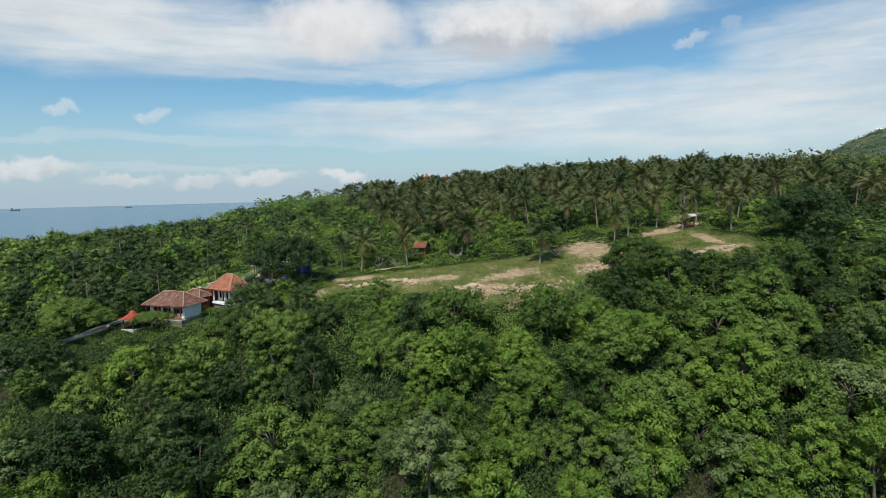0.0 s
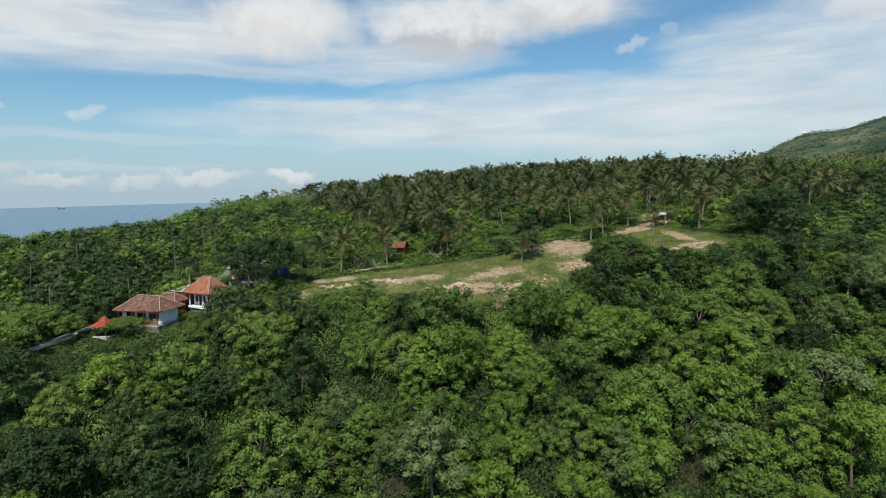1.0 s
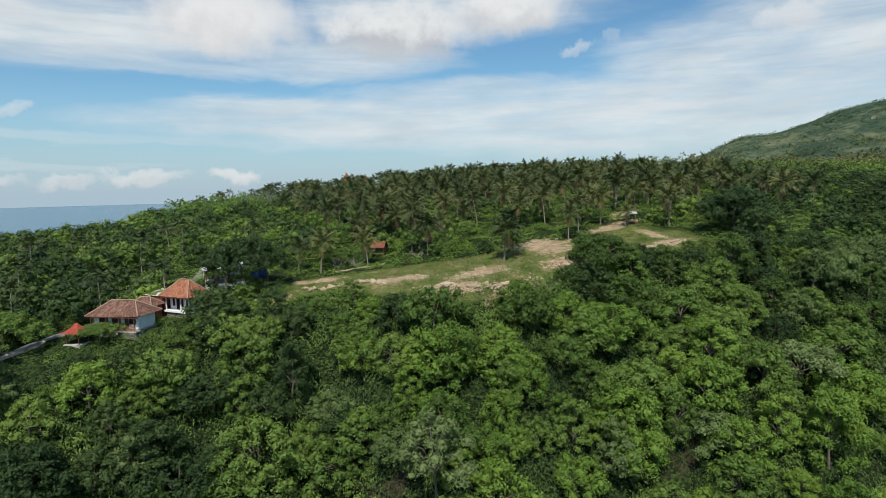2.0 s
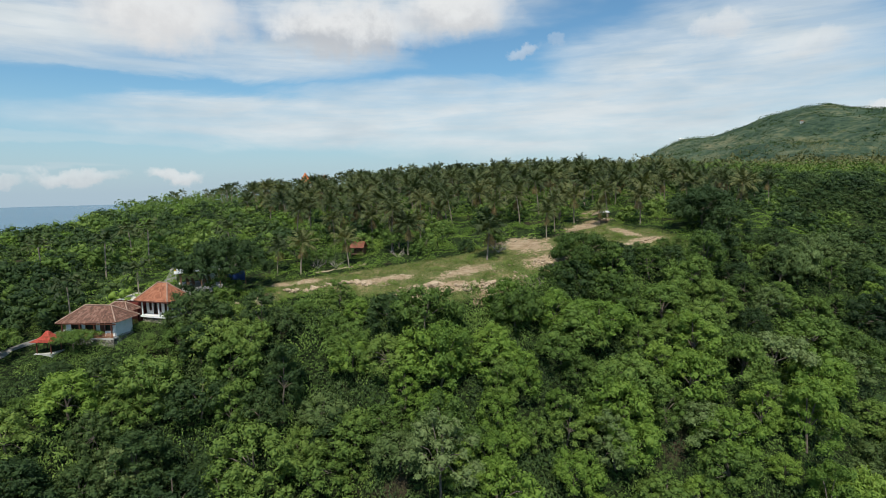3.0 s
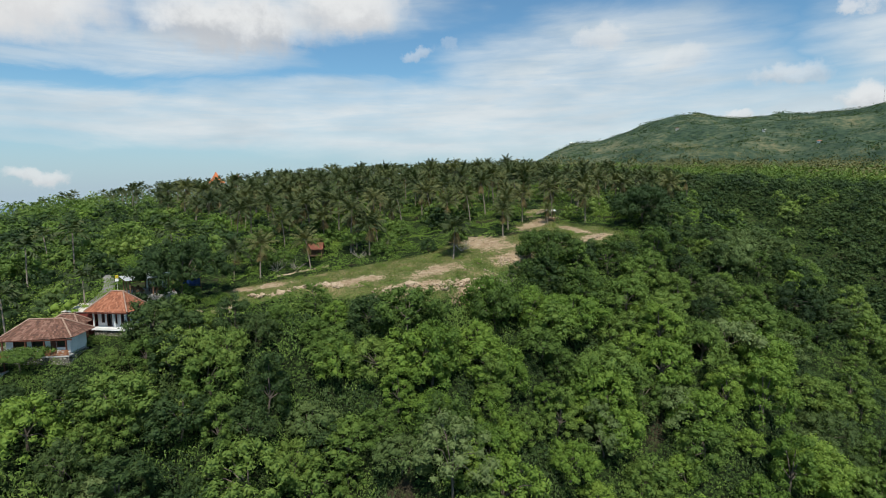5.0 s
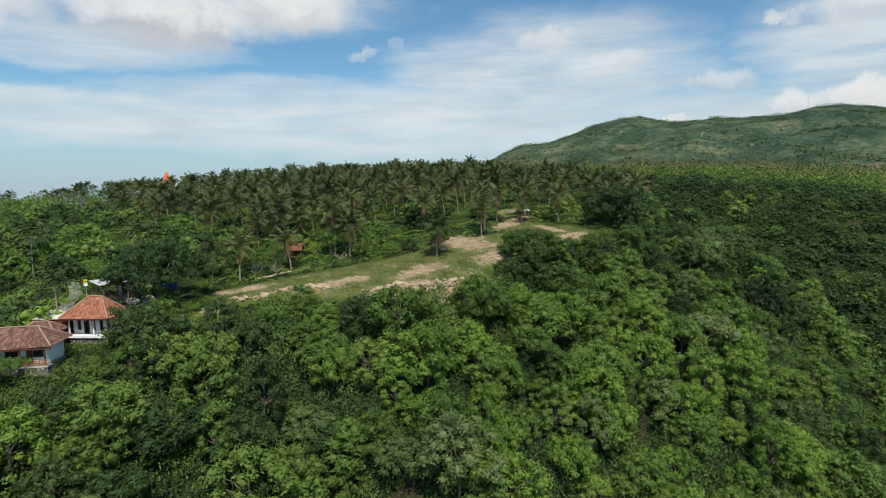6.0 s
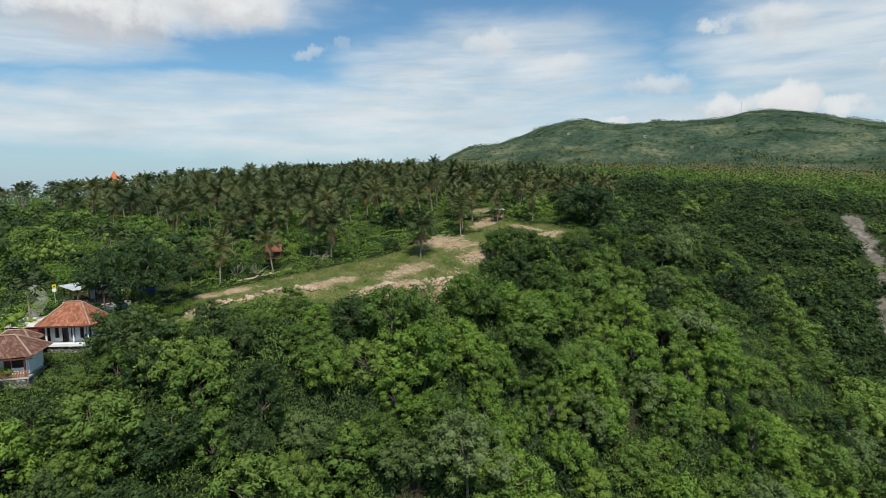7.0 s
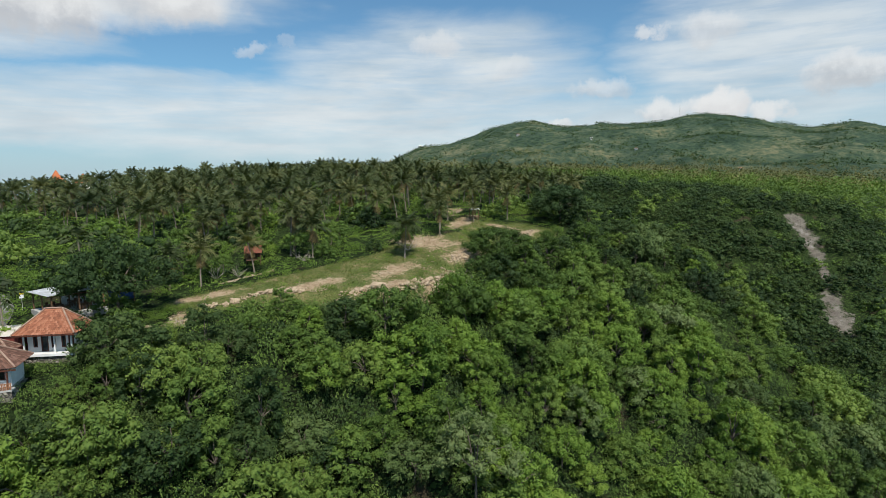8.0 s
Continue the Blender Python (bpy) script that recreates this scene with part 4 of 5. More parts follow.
def slab(bm, pts, thick):
    """A plate under the polygon pts."""
    top = [bm.verts.new(p) for p in pts]
    low = [bm.verts.new((p[0], p[1], p[2] - thick)) for p in pts]
    bm.faces.new(top)
    bm.faces.new(low[::-1])
    for i in range(len(pts)):
        j = (i + 1) % len(pts)
        bm.faces.new((top[i], low[i], low[j], top[j]))


def tile_material(name, a, b, c):
    m, n, shader, _ = material(name, 0.8, 0.0, 0.25)
    geo = n.add("ShaderNodeNewGeometry")
    pos = geo.outputs["Position"]
    f = n.math("ADD", n.math("MULTIPLY", geo.outputs["Random Per Island"], 0.55), n.math("MULTIPLY", n.noise(pos, 0.9, 5.0, 0.6), 0.6))
    n.put(shader.inputs["Base Color"], n.ramp(f, [(0.15, a), (0.55, b), (0.95, c)]))
    bump(n, shader, n.noise(pos, 18.0, 4.0), 0.3, 0.02)
    return m


TILE_NEW = tile_material("orange_clay_tiles", (0.13, 0.050, 0.028), (0.28, 0.105, 0.056), (0.40, 0.19, 0.115))
TILE_WORN = tile_material("worn_clay_tiles", (0.055, 0.032, 0.024), (0.145, 0.072, 0.050), (0.26, 0.155, 0.115))
TIMBER = plain("red_brown_timber", (0.075, 0.026, 0.016), (0.135, 0.048, 0.030), 2.5, 0.6)
DARK = plain("dark_room", (0.012, 0.011, 0.010), (0.022, 0.020, 0.018), 1.0, 0.9, relief=0)
GLASS, n, shader, _ = material("window_glass", 0.06, 0.0, 0.5)
shader.inputs["Base Color"].default_value = (0.02, 0.022, 0.024, 1)
MORTAR = plain("pale_mortar", (0.26, 0.165, 0.12), (0.40, 0.29, 0.22), 2.0, 0.9)
RUBBLE, n, shader, _ = material("rubble_masonry", 0.95, 0.0, 0.2)
pos = place(n)
cell = n.add("ShaderNodeTexVoronoi")
cell.inputs["Scale"].default_value = 2.6
n.put(cell.inputs["Vector"], pos)
joint = n.add("ShaderNodeTexVoronoi")
joint.feature = "DISTANCE_TO_EDGE"
joint.inputs["Scale"].default_value = 2.6
n.put(joint.inputs["Vector"], pos)
grit = n.noise(pos, 6.0, 6.0, 0.65)
tint = n.add("ShaderNodeSeparateXYZ")
n.put(tint.inputs[0], cell.outputs["Color"])
stone_tint = n.ramp(n.math("ADD", n.math("MULTIPLY", tint.outputs[0], 0.6), n.math("MULTIPLY", grit, 0.4)), [(0.2, (0.13, 0.115, 0.095)), (0.5, (0.27, 0.245, 0.205)), (0.8, (0.44, 0.40, 0.34))])
n.put(shader.inputs["Base Color"], n.mix(n.step(joint.outputs["Distance"], 0.03, 0.10), (0.06, 0.055, 0.048), stone_tint))
bump(n, shader, n.step(joint.outputs["Distance"], 0.0, 0.2), 0.9, 0.10)


def ridge_cap(thing, name, a, b, radius=0.10):
    v, q = tube([a, b], [radius, radius], 6)
    part(name, mesh_np(name, v, q, [MORTAR], smooth=True), None, thing)


def hip_roof(thing, x0, x1, y0, y1, z, rise, tile, left_drop=0.0):
    """Four tiled slopes over the eave rectangle, with a board under them and caps along the hips."""
    half = (y1 - y0) / 2
    ym = (y0 + y1) / 2
    A, B, C, D = (x0, y0, z - left_drop), (x1, y0, z), (x1, y1, z), (x0, y1, z - left_drop)
    R0, R1 = (x0 + half * 1.05, ym, z + rise), (x1 - half * 0.95, ym, z + rise)
    bm = bmesh.new()
    vs = [bm.verts.new(p) for p in (A, B, C, D, R0, R1)]
    for f in ((0, 1, 5, 4), (1, 2, 5), (2, 3, 4, 5), (3, 0, 4), (3, 2, 1, 0)):
        bm.faces.new([vs[i] for i in f])
    roof = part("roof", bm, TIMBER, thing)
    for i, (a, b, c, d) in enumerate(((A, B, R1, R0), (B, C, R1, R1), (C, D, R0, R1), (D, A, R0, R0))):
        V, Q = [], []
        tiled_slope((V, Q), a, b, c, d, i)
        part("tiled_slope", mesh_np("tiled_slope", [tuple(v) for v in V], Q, [tile]), None, roof)
    for a, b in ((A, R0), (B, R1), (C, R1), (D, R0), (R0, R1)):
        ridge_cap(roof, "ridge_cap", Vector(a) + Vector((0, 0, 0.10)), Vector(b) + Vector((0, 0, 0.10)))
    bm = bmesh.new()
    box(bm, x0 + 0.05, x1, y0, y0 + 0.05, z - 0.18 - left_drop * 0.5, z - 0.02 - left_drop * 0.5)
    part("fascia", bm, TIMBER, thing)


def opening_wall(thing, length, depth0, thick, z0, z1, holes):
    """A front wall along x with holes (x0, x1, z0, z1, kind) cut through it and filled with joinery."""
    bm = bmesh.new()
    x = 0.0
    for a, b, lo, hi, _ in holes:
        box(bm, x, a, depth0, depth0 + thick, z0, z1)
        box(bm, a, b, depth0, depth0 + thick, hi, z1)
        if lo > z0 + 0.02:
            box(bm, a, b, depth0, depth0 + thick, z0, lo)
        x = b
    box(bm, x, length, depth0, depth0 + thick, z0, z1)
    wall = part("front_wall", bm, PLASTER, thing)
    for a, b, lo, hi, kind in holes:
        bm = bmesh.new()
        w = 0.09
        for q in ((a, a + w, lo, hi), (b - w, b, lo, hi), (a, b, hi - w, hi), (a, b, lo, lo + w)):
            box(bm, q[0], q[1], depth0 - 0.03, depth0 + thick * 0.6, q[2], q[3])
        name = "door" if kind == "door" else "window"
        ob = part(name + "_frame", bm, TIMBER, thing)
        bm = bmesh.new()
        if kind == "open":
            continue
        if kind == "door":
            box(bm, a + w, b - w, depth0 + thick * 0.35, depth0 + thick * 0.5, lo + w, hi - w)
            box(bm, a + w + 0.12, b - w - 0.12, depth0 + thick * 0.30, depth0 + thick * 0.36, lo + 0.3, lo + 0.9)
            box(bm, a + w + 0.12, b - w - 0.12, depth0 + thick * 0.30, depth0 + thick * 0.36, lo + 1.1, hi - 0.3)
            part("door_leaf", bm, TIMBER, ob)
        else:
            box(bm, a + w, b - w, depth0 + thick * 0.4, depth0 + thick * 0.45, lo + w, hi - w)
            part("pane", bm, GLASS, ob, "dark window glass")


def body_walls(thing, wide, deep, z0, z1, thick=0.18):
    for name, q in (("side_wall", (0, thick, thick, deep - thick)), ("side_wall", (wide - thick, wide, thick, deep - thick)), ("back_wall", (0, wide, deep - thick, deep))):
        bm = bmesh.new()
        box(bm, *q, z0, z1)
        part(name, bm, PLASTER, thing)
    bm = bmesh.new()
    box(bm, 0.02, wide - 0.02, 0.02, deep - 0.02, z0 - 0.3, z0)
    part("floor_slab", bm, CONCRETE, thing)


def upper_house():
    thing = tagged(new("house"), "white one-storey house with an orange clay tile hip roof", "house")
    thing.matrix_basis = pose(-43.0, 103.6, 70.0, 0, 0, -35)
    wide, deep, high = 5.5, 3.6, 2.45
    holes = [(0.65, 1.15, 0.55, 2.15, "window"), (1.55, 2.35, 0.02, 2.2, "open"), (2.7, 3.2, 0.45, 2.15, "window"), (3.85, 4.35, 0.45, 2.15, "window"), (4.65, 5.3, 0.02, 2.2, "door")]
    opening_wall(thing, wide, 0.9, 0.18, 0.0, high, holes)
    for q in ((0, 0.18, 1.08, deep - 0.18), (wide - 0.18, wide, 1.08, deep - 0.18)):
        bm = bmesh.new()
        box(bm, *q, 0, high)
        part("side_wall", bm, PLASTER, thing)
    bm = bmesh.new()
    box(bm, 0, wide, deep - 0.18, deep, 0, high)
    part("back_wall", bm, PLASTER, thing)
    bm = bmesh.new()
    box(bm, -0.15, wide + 0.15, -0.25, deep, -0.32, 0.0)
    part("porch_slab", bm, PLASTER, thing)
    bm = bmesh.new()
    box(bm, 0.1, wide, 0.0, deep - 0.1, -2.6, -0.325)
    part("stone_plinth", bm, RUBBLE, thing)
    for x in (0.0, 3.45, wide - 0.16):
        bm = bmesh.new()
        box(bm, x, x + 0.16, -0.05, 0.11, 0.0, high)
        part("porch_column", bm, PLASTER, thing)
    hip_roof(thing, -0.75, wide + 0.75, -0.8, deep + 0.7, high, 2.6, TILE_NEW)


def lower_house():
    thing = tagged(new("house"), "white house with a weathered tile roof on a rubble stone base", "house")
    thing.matrix_basis = pose(-52.3, 98.6, 68.65, 0, 0, -22)
    wide, deep, high = 8.1, 3.7, 2.2
    holes = [(0.9, 2.6, 0.8, 1.95, "window"), (3.2, 4.9, 0.75, 1.95, "window"), (5.6, 6.3, 0.02, 2.0, "door"), (6.35, 7.6, 0.75, 1.95, "window")]
    opening_wall(thing, wide, 0.0, 0.18, 0.0, high, holes)
    body_walls(thing, wide, deep, 0.0, high)
    bm = bmesh.new()
    box(bm, -0.5, wide + 0.25, -1.0, deep, -3.2, -0.32)
    part("stone_plinth", bm, RUBBLE, thing)
    bm = bmesh.new()
    box(bm, -0.4, wide + 0.3, -1.05, -0.01, -0.31, -0.12)
    part("terrace_slab", bm, CONCRETE, thing)
    r = random.Random(4)
    for i in range(38):
        bm = bmesh.new()
        x = 2.5 + i * 0.155
        box(bm, x, x + 0.10, -1.02, -0.98, -0.11, 0.62 + r.uniform(-0.06, 0.06))
        part("paling", bm, FENCE, thing)
    for z in (0.15, 0.48):
        bm = bmesh.new()
        box(bm, 2.45, 8.4, -0.975, -0.93, z, z + 0.07)
        part("fence_rail", bm, FENCE, thing)
    for x in (0.0, 2.85, 5.2, wide - 0.15):
        bm = bmesh.new()
        box(bm, x, x + 0.15, -0.9, -0.75, -0.12, high)
        part("porch_post", bm, TIMBER, thing)
    hip_roof(thing, -0.9, wide + 0.8, -1.0, deep + 0.8, high, 1.95, TILE_WORN, 0.25)


FENCE = plain("faded_orange_timber", (0.24, 0.10, 0.05), (0.36, 0.17, 0.09), 2.5, 0.8, own=0.4)
upper_house()
lower_house()

METAL, n, shader, _ = material("weathered_sheet_metal", 0.55, 0.35, 0.4)
pos = n.add("ShaderNodeTexCoord").outputs["Object"]
n.put(shader.inputs["Base Color"], n.ramp(n.noise(pos, 0.8, 7.0, 0.65), [(0.32, (0.36, 0.36, 0.35)), (0.55, (0.56, 0.57, 0.57)), (0.75, (0.68, 0.69, 0.70))]))
RUST, n, shader, _ = material("rusty_sheet_metal", 0.8, 0.1, 0.3)
pos = n.add("ShaderNodeTexCoord").outputs["Object"]
n.put(shader.inputs["Base Color"], n.ramp(n.noise(pos, 1.2, 7.0, 0.65), [(0.32, (0.10, 0.035, 0.022)), (0.55, (0.20, 0.070, 0.042)), (0.75, (0.30, 0.15, 0.10))]))
CREAM = plain("cream_sheet_roof", (0.50, 0.46, 0.39), (0.66, 0.62, 0.55), 0.9, 0.8)
RED_WALL = plain("red_board_wall", (0.16, 0.035, 0.028), (0.25, 0.06, 0.045), 1.5, 0.8)
TARP = plain("blue_tarpaulin", (0.02, 0.045, 0.16), (0.03, 0.075, 0.24), 1.0, 0.55)
RED_TILE = tile_material("red_painted_tiles", (0.20, 0.032, 0.022), (0.33, 0.058, 0.036), (0.42, 0.095, 0.06))


def sheet(p00, p10, p11, p01, waves_n, amp=0.03, thick=0.02):
    """Corrugated sheet over four corners; ribs run from p00 to p01."""
    p00, p10, p11, p01 = (np.array(p, float) for p in (p00, p10, p11, p01))
    V, Q = [], []
    cols = waves_n * 4
    for side in (0, 1):
        for i in range(cols + 1):
            u = i / cols
            dz = amp * math.sin(u * waves_n * 6.2832) - side * thick
            for v in (0.0, 1.0):
                p = (p00 * (1 - u) + p10 * u) * (1 - v) + (p01 * (1 - u) + p11 * u) * v
                V.append(p + (0, 0, dz))
    m = 2 * (cols + 1)
    for i in range(cols):
        Q.append((2 * i, 2 * i + 2, 2 * i + 3, 2 * i + 1))
        Q.append((m + 2 * i, m + 2 * i + 1, m + 2 * i + 3, m + 2 * i + 2))
    return np.array(V), np.array(Q)


def post(thing, x, y, z0, z1, w, mat, name="post"):
    bm = bmesh.new()
    box(bm, x - w / 2, x + w / 2, y - w / 2, y + w / 2, z0, z1)
    part(name, bm, mat, thing)


def open_shed():
    thing = tagged(new("open_shed"), "open-sided eating shed with a pale sheet metal roof", "shed")
    thing.matrix_basis = pose(-38.7, 114.2, 72.3, 0, 0, 11.5)
    part("roof_sheet", mesh_np("roof_sheet", *sheet((-0.6, -0.4, 2.75), (7.0, -0.4, 3.0), (7.0, 7.8, 3.1), (-0.6, 7.8, 2.6), 34), [METAL]), None, thing, "pale corrugated roof sheet")
    bm = bmesh.new()
    box(bm, -0.3, 7, -0.2, 7.5, -2.6, 0.0)
    part("floor_slab", bm, CONCRETE, thing)
    for x in (0.0, 3.4, 6.6):
        for y in (0.1, 3.7, 7.2):
            post(thing, x, y, 0, 2.68 + x * 0.03, 0.16, WOOD)
    for y in (0.1, 3.7, 7.2):
        bm = bmesh.new()
        box(bm, -0.4, 6.9, y - 0.05, y + 0.05, 2.45, 2.58)
        part("beam", bm, WOOD, thing)
    bm = bmesh.new()
    box(bm, 3.6, 6.9, 7.25, 7.4, 0.0, 2.5)
    part("back_wall", bm, PLASTER, thing)


open_shed()


def table(x, y, z, turn_deg):
    thing = tagged(new("table"), "plain brown wooden eating table under the shed roof", "table", "tables under the shed")
    thing.matrix_basis = pose(x, y, z, 0, 0, turn_deg)
    bm = bmesh.new()
    box(bm, -0.6, 0.6, -0.4, 0.4, 0.70, 0.75)
    part("tabletop", bm, WOOD, thing)
    for sx in (-0.5, 0.5):
        for sy in (-0.3, 0.3):
            post(thing, sx, sy, 0, 0.70, 0.07, WOOD, "leg")
    return thing


def chair(x, y, z, turn_deg):
    thing = tagged(new("chair"), "dark brown wooden chair at a shed table", "chair", "chairs under the shed")
    thing.matrix_basis = pose(x, y, z, 0, 0, turn_deg)
    bm = bmesh.new()
    box(bm, -0.22, 0.22, -0.22, 0.22, 0.42, 0.46)
    part("seat", bm, WOOD, thing)
    bm = bmesh.new()
    box(bm, -0.22, 0.22, 0.19, 0.23, 0.55, 0.95)
    part("backrest", bm, WOOD, thing)
    for sx in (-0.19, 0.19):
        for sy in (-0.19, 0.20):
            post(thing, sx, sy, 0, 0.42 if sy < 0 else 0.55, 0.045, WOOD, "leg")
    return thing


first_table, first_chair = None, None
shed_place = pose(-38.7, 114.2, 72.3, 0, 0, 11.5)
for tx, ty in ((1.6, 1.5), (4.6, 1.6), (1.6, 4.8), (4.6, 5.2)):
    m4 = shed_place @ pose(tx, ty, 0.002)
    if first_table is None:
        first_table = table(0, 0, 0, 0)
        first_table.matrix_basis = m4
    else:
        copy_thing(first_table, m4)
    for cx, cy, w in ((-0.45, -0.75, 180), (0.45, -0.75, 175), (-0.45, 0.75, 0), (0.45, 0.75, 8)):
        m4 = shed_place @ pose(tx + cx, ty + cy, 0.002, 0, 0, w)
        if first_chair is None:
            first_chair = chair(0, 0, 0, 0)
            first_chair.matrix_basis = m4
        else:
            copy_thing(first_chair, m4)


def lean_to():
    thing = tagged(new("lean_to"), "lean-to with a cream sheet roof and red board wall", "outbuilding")
    thing.matrix_basis = pose(-47.3, 106.0, 69.75, 0, 0, -30)
    part("roof_sheet", mesh_np("roof_sheet", *sheet((0, 0, 2.55), (4.6, 0, 2.55), (4.6, 4.2, 3.0), (0, 4.2, 3.0), 18), [CREAM]), None, thing)
    for q in ((0.2, 4.4, 0.2, 0.32), (4.3, 4.4, 0.33, 4.0), (0.2, 0.3, 0.33, 4.0)):
        bm = bmesh.new()
        box(bm, *q, -2.4, 2.5)
        part("board_wall", bm, RED_WALL, thing)


def old_kitchen():
    thing = tagged(new("outbuilding"), "small outbuilding with a broken old tile roof", "outbuilding")
    thing.matrix_basis = pose(-48.6, 102.6, 69.2, 0, 0, -24)
    bm = bmesh.new()
    box(bm, 0, 4.2, 0.4, 2.8, -1.5, 1.9)
    part("wall", bm, RED_WALL, thing)
    hip_roof(thing, -0.4, 4.6, 0.0, 3.2, 1.9, 1.25, TILE_WORN)


lean_to()
old_kitchen()


def gazebo():
    thing = tagged(new("gazebo"), "small open gazebo with a red tiled flared roof", "gazebo")
    thing.matrix_basis = pose(-53.2, 94.5, 67.35, 0, 0, -20) @ Matrix.Diagonal((0.82, 0.82, 0.92, 1))
    bm = bmesh.new()
    box(bm, -1.7, 1.7, -1.5, 1.5, -1.2, 0.0)
    part("slab", bm, CONCRETE, thing)
    for x in (-1.3, 1.3):
        for y in (-1.15, 1.15):
            post(thing, x, y, 0, 2.05, 0.14, TIMBER)
    V, Q = [], []
    rings = [(2.0, 1.85, 1.85), (1.35, 1.25, 2.12), (0.75, 0.70, 2.55), (0.16, 0.15, 3.3)]
    bm = bmesh.new()
    rows = [[bm.verts.new((sx * a, sy * b, z)) for sx, sy in ((-1, -1), (1, -1), (1, 1), (-1, 1))] for a, b, z in rings]
    for lo, hi in zip(rows, rows[1:]):
        for i in range(4):
            j = (i + 1) % 4
            bm.faces.new((lo[i], lo[j], hi[j], hi[i]))
    bm.faces.new(rows[-1])
    bm.faces.new(rows[0][::-1])
    roof = part("roof", bm, RED_TILE, thing)
    for (a0, b0, z0), (a1, b1, z1) in zip(rings, rings[1:]):
        for i, (s0, s1) in enumerate((((-1, -1), (1, -1)), ((1, -1), (1, 1)), ((1, 1), (-1, 1)), ((-1, 1), (-1, -1)))):
            V, Q = [], []
            tiled_slope((V, Q), (s0[0] * a0, s0[1] * b0, z0), (s1[0] * a0, s1[1] * b0, z0), (s1[0] * a1, s1[1] * b1, z1), (s0[0] * a1, s0[1] * b1, z1), i)
            part("tiled_slope", mesh_np("tiled_slope", [tuple(v) for v in V], Q, [RED_TILE]), None, roof)


gazebo()


def small_hut(x, y, turn_deg, wide, deep, eave, rise, mat, walls, label):
    thing = tagged(new("hut"), label, "hut")
    thing.matrix_basis = pose(x, y, land_at(x, y), 0, 0, turn_deg)
    w, d = wide / 2, deep / 2
    part("roof_sheet", mesh_np("roof_sheet", *sheet((-w - 0.3, -d - 0.35, eave), (w + 0.3, -d - 0.35, eave), (w + 0.3, 0, eave + rise), (-w - 0.3, 0, eave + rise), 14), [mat]), None, thing)
    part("roof_sheet", mesh_np("roof_sheet", *sheet((-w - 0.3, d + 0.35, eave), (w + 0.3, d + 0.35, eave), (w + 0.3, 0.01, eave + rise), (-w - 0.3, 0.01, eave + rise), 14), [mat]), None, thing)
    for sx in (-w, w):
        for sy in (-d, d):
            post(thing, sx, sy, -0.6, eave + 0.1, 0.12, WOOD)
    bm = bmesh.new()
    box(bm, -w, w, -d, d, 0.55, 0.68)
    part("platform", bm, WOOD, thing)
    if walls:
        bm = bmesh.new()
        box(bm, -w, w, d - 0.06, d, 0.69, eave)
        part("back_wall", bm, WOOD, thing)
        bm = bmesh.new()
        box(bm, w - 0.06, w, -d, d - 0.07, 0.69, eave)
        part("side_wall", bm, WOOD, thing)


small_hut(-5.0, 126.3, -25, 2.6, 2.3, 2.0, 1.3, RUST, True, "field hut on posts with a rusty red sheet roof")
small_hut(55.7, 128.0, -15, 1.8, 1.6, 2.5, 0.4, METAL, False, "small open hut with a pale sheet roof among palms")

# blue tarpaulin screen under the large tree
thing = tagged(new("tarpaulin_screen"), "blue tarpaulin screen stretched between posts", "screen")
thing.matrix_basis = pose(-29.6, 117.5, land_at(-29.6, 117.5), 0, 0, -12)
V, Q = [], []
for i in range(13):
    for j in range(5):
        V.append((-1.7 + i * 0.28, 0.10 * math.sin(i * 1.1 + j * 0.7), 0.9 + j * 0.6))
Q = [(i * 5 + j, i * 5 + 5 + j, i * 5 + 6 + j, i * 5 + 1 + j) for i in range(12) for j in range(4)]
cloth = part("tarpaulin", mesh_np("tarpaulin", V, Q, [TARP], smooth=True), None, thing)
cloth.modifiers.new("thickness", "SOLIDIFY").thickness = 0.02
for x in (-1.75, 1.75):
    post(thing, x, 0.15, -0.5, 3.5, 0.1, WOOD)

# roadside sign
YELLOW = plain("yellow_paint", (0.55, 0.42, 0.02), (0.65, 0.52, 0.04), 2.0, 0.5, relief=0)
WHITE = plain("white_paint", (0.70, 0.70, 0.70), (0.80, 0.80, 0.80), 2.0, 0.5, relief=0)
thing = tagged(new("road_sign"), "yellow and white roadside sign on a post", "sign")
thing.matrix_basis = pose(-41.3, 123.5, land_at(-41.3, 123.5), 0, 0, -5) @ Matrix.Diagonal((0.65, 0.65, 0.85, 1))
post(thing, 0, 0.06, -0.5, 3.4, 0.09, METAL)
for name, z0, z1, mat in (("yellow_panel", 2.75, 3.45, YELLOW), ("white_panel", 2.1, 2.7, WHITE)):
    bm = bmesh.new()
    box(bm, -0.42, 0.42, -0.03, 0.01, z0, z1)
    part(name, bm, mat, thing)
bm = bmesh.new()
box(bm, -0.22, 0.22, -0.045, -0.032, 2.95, 3.12)
part("lettering_bar", bm, DARK, thing)

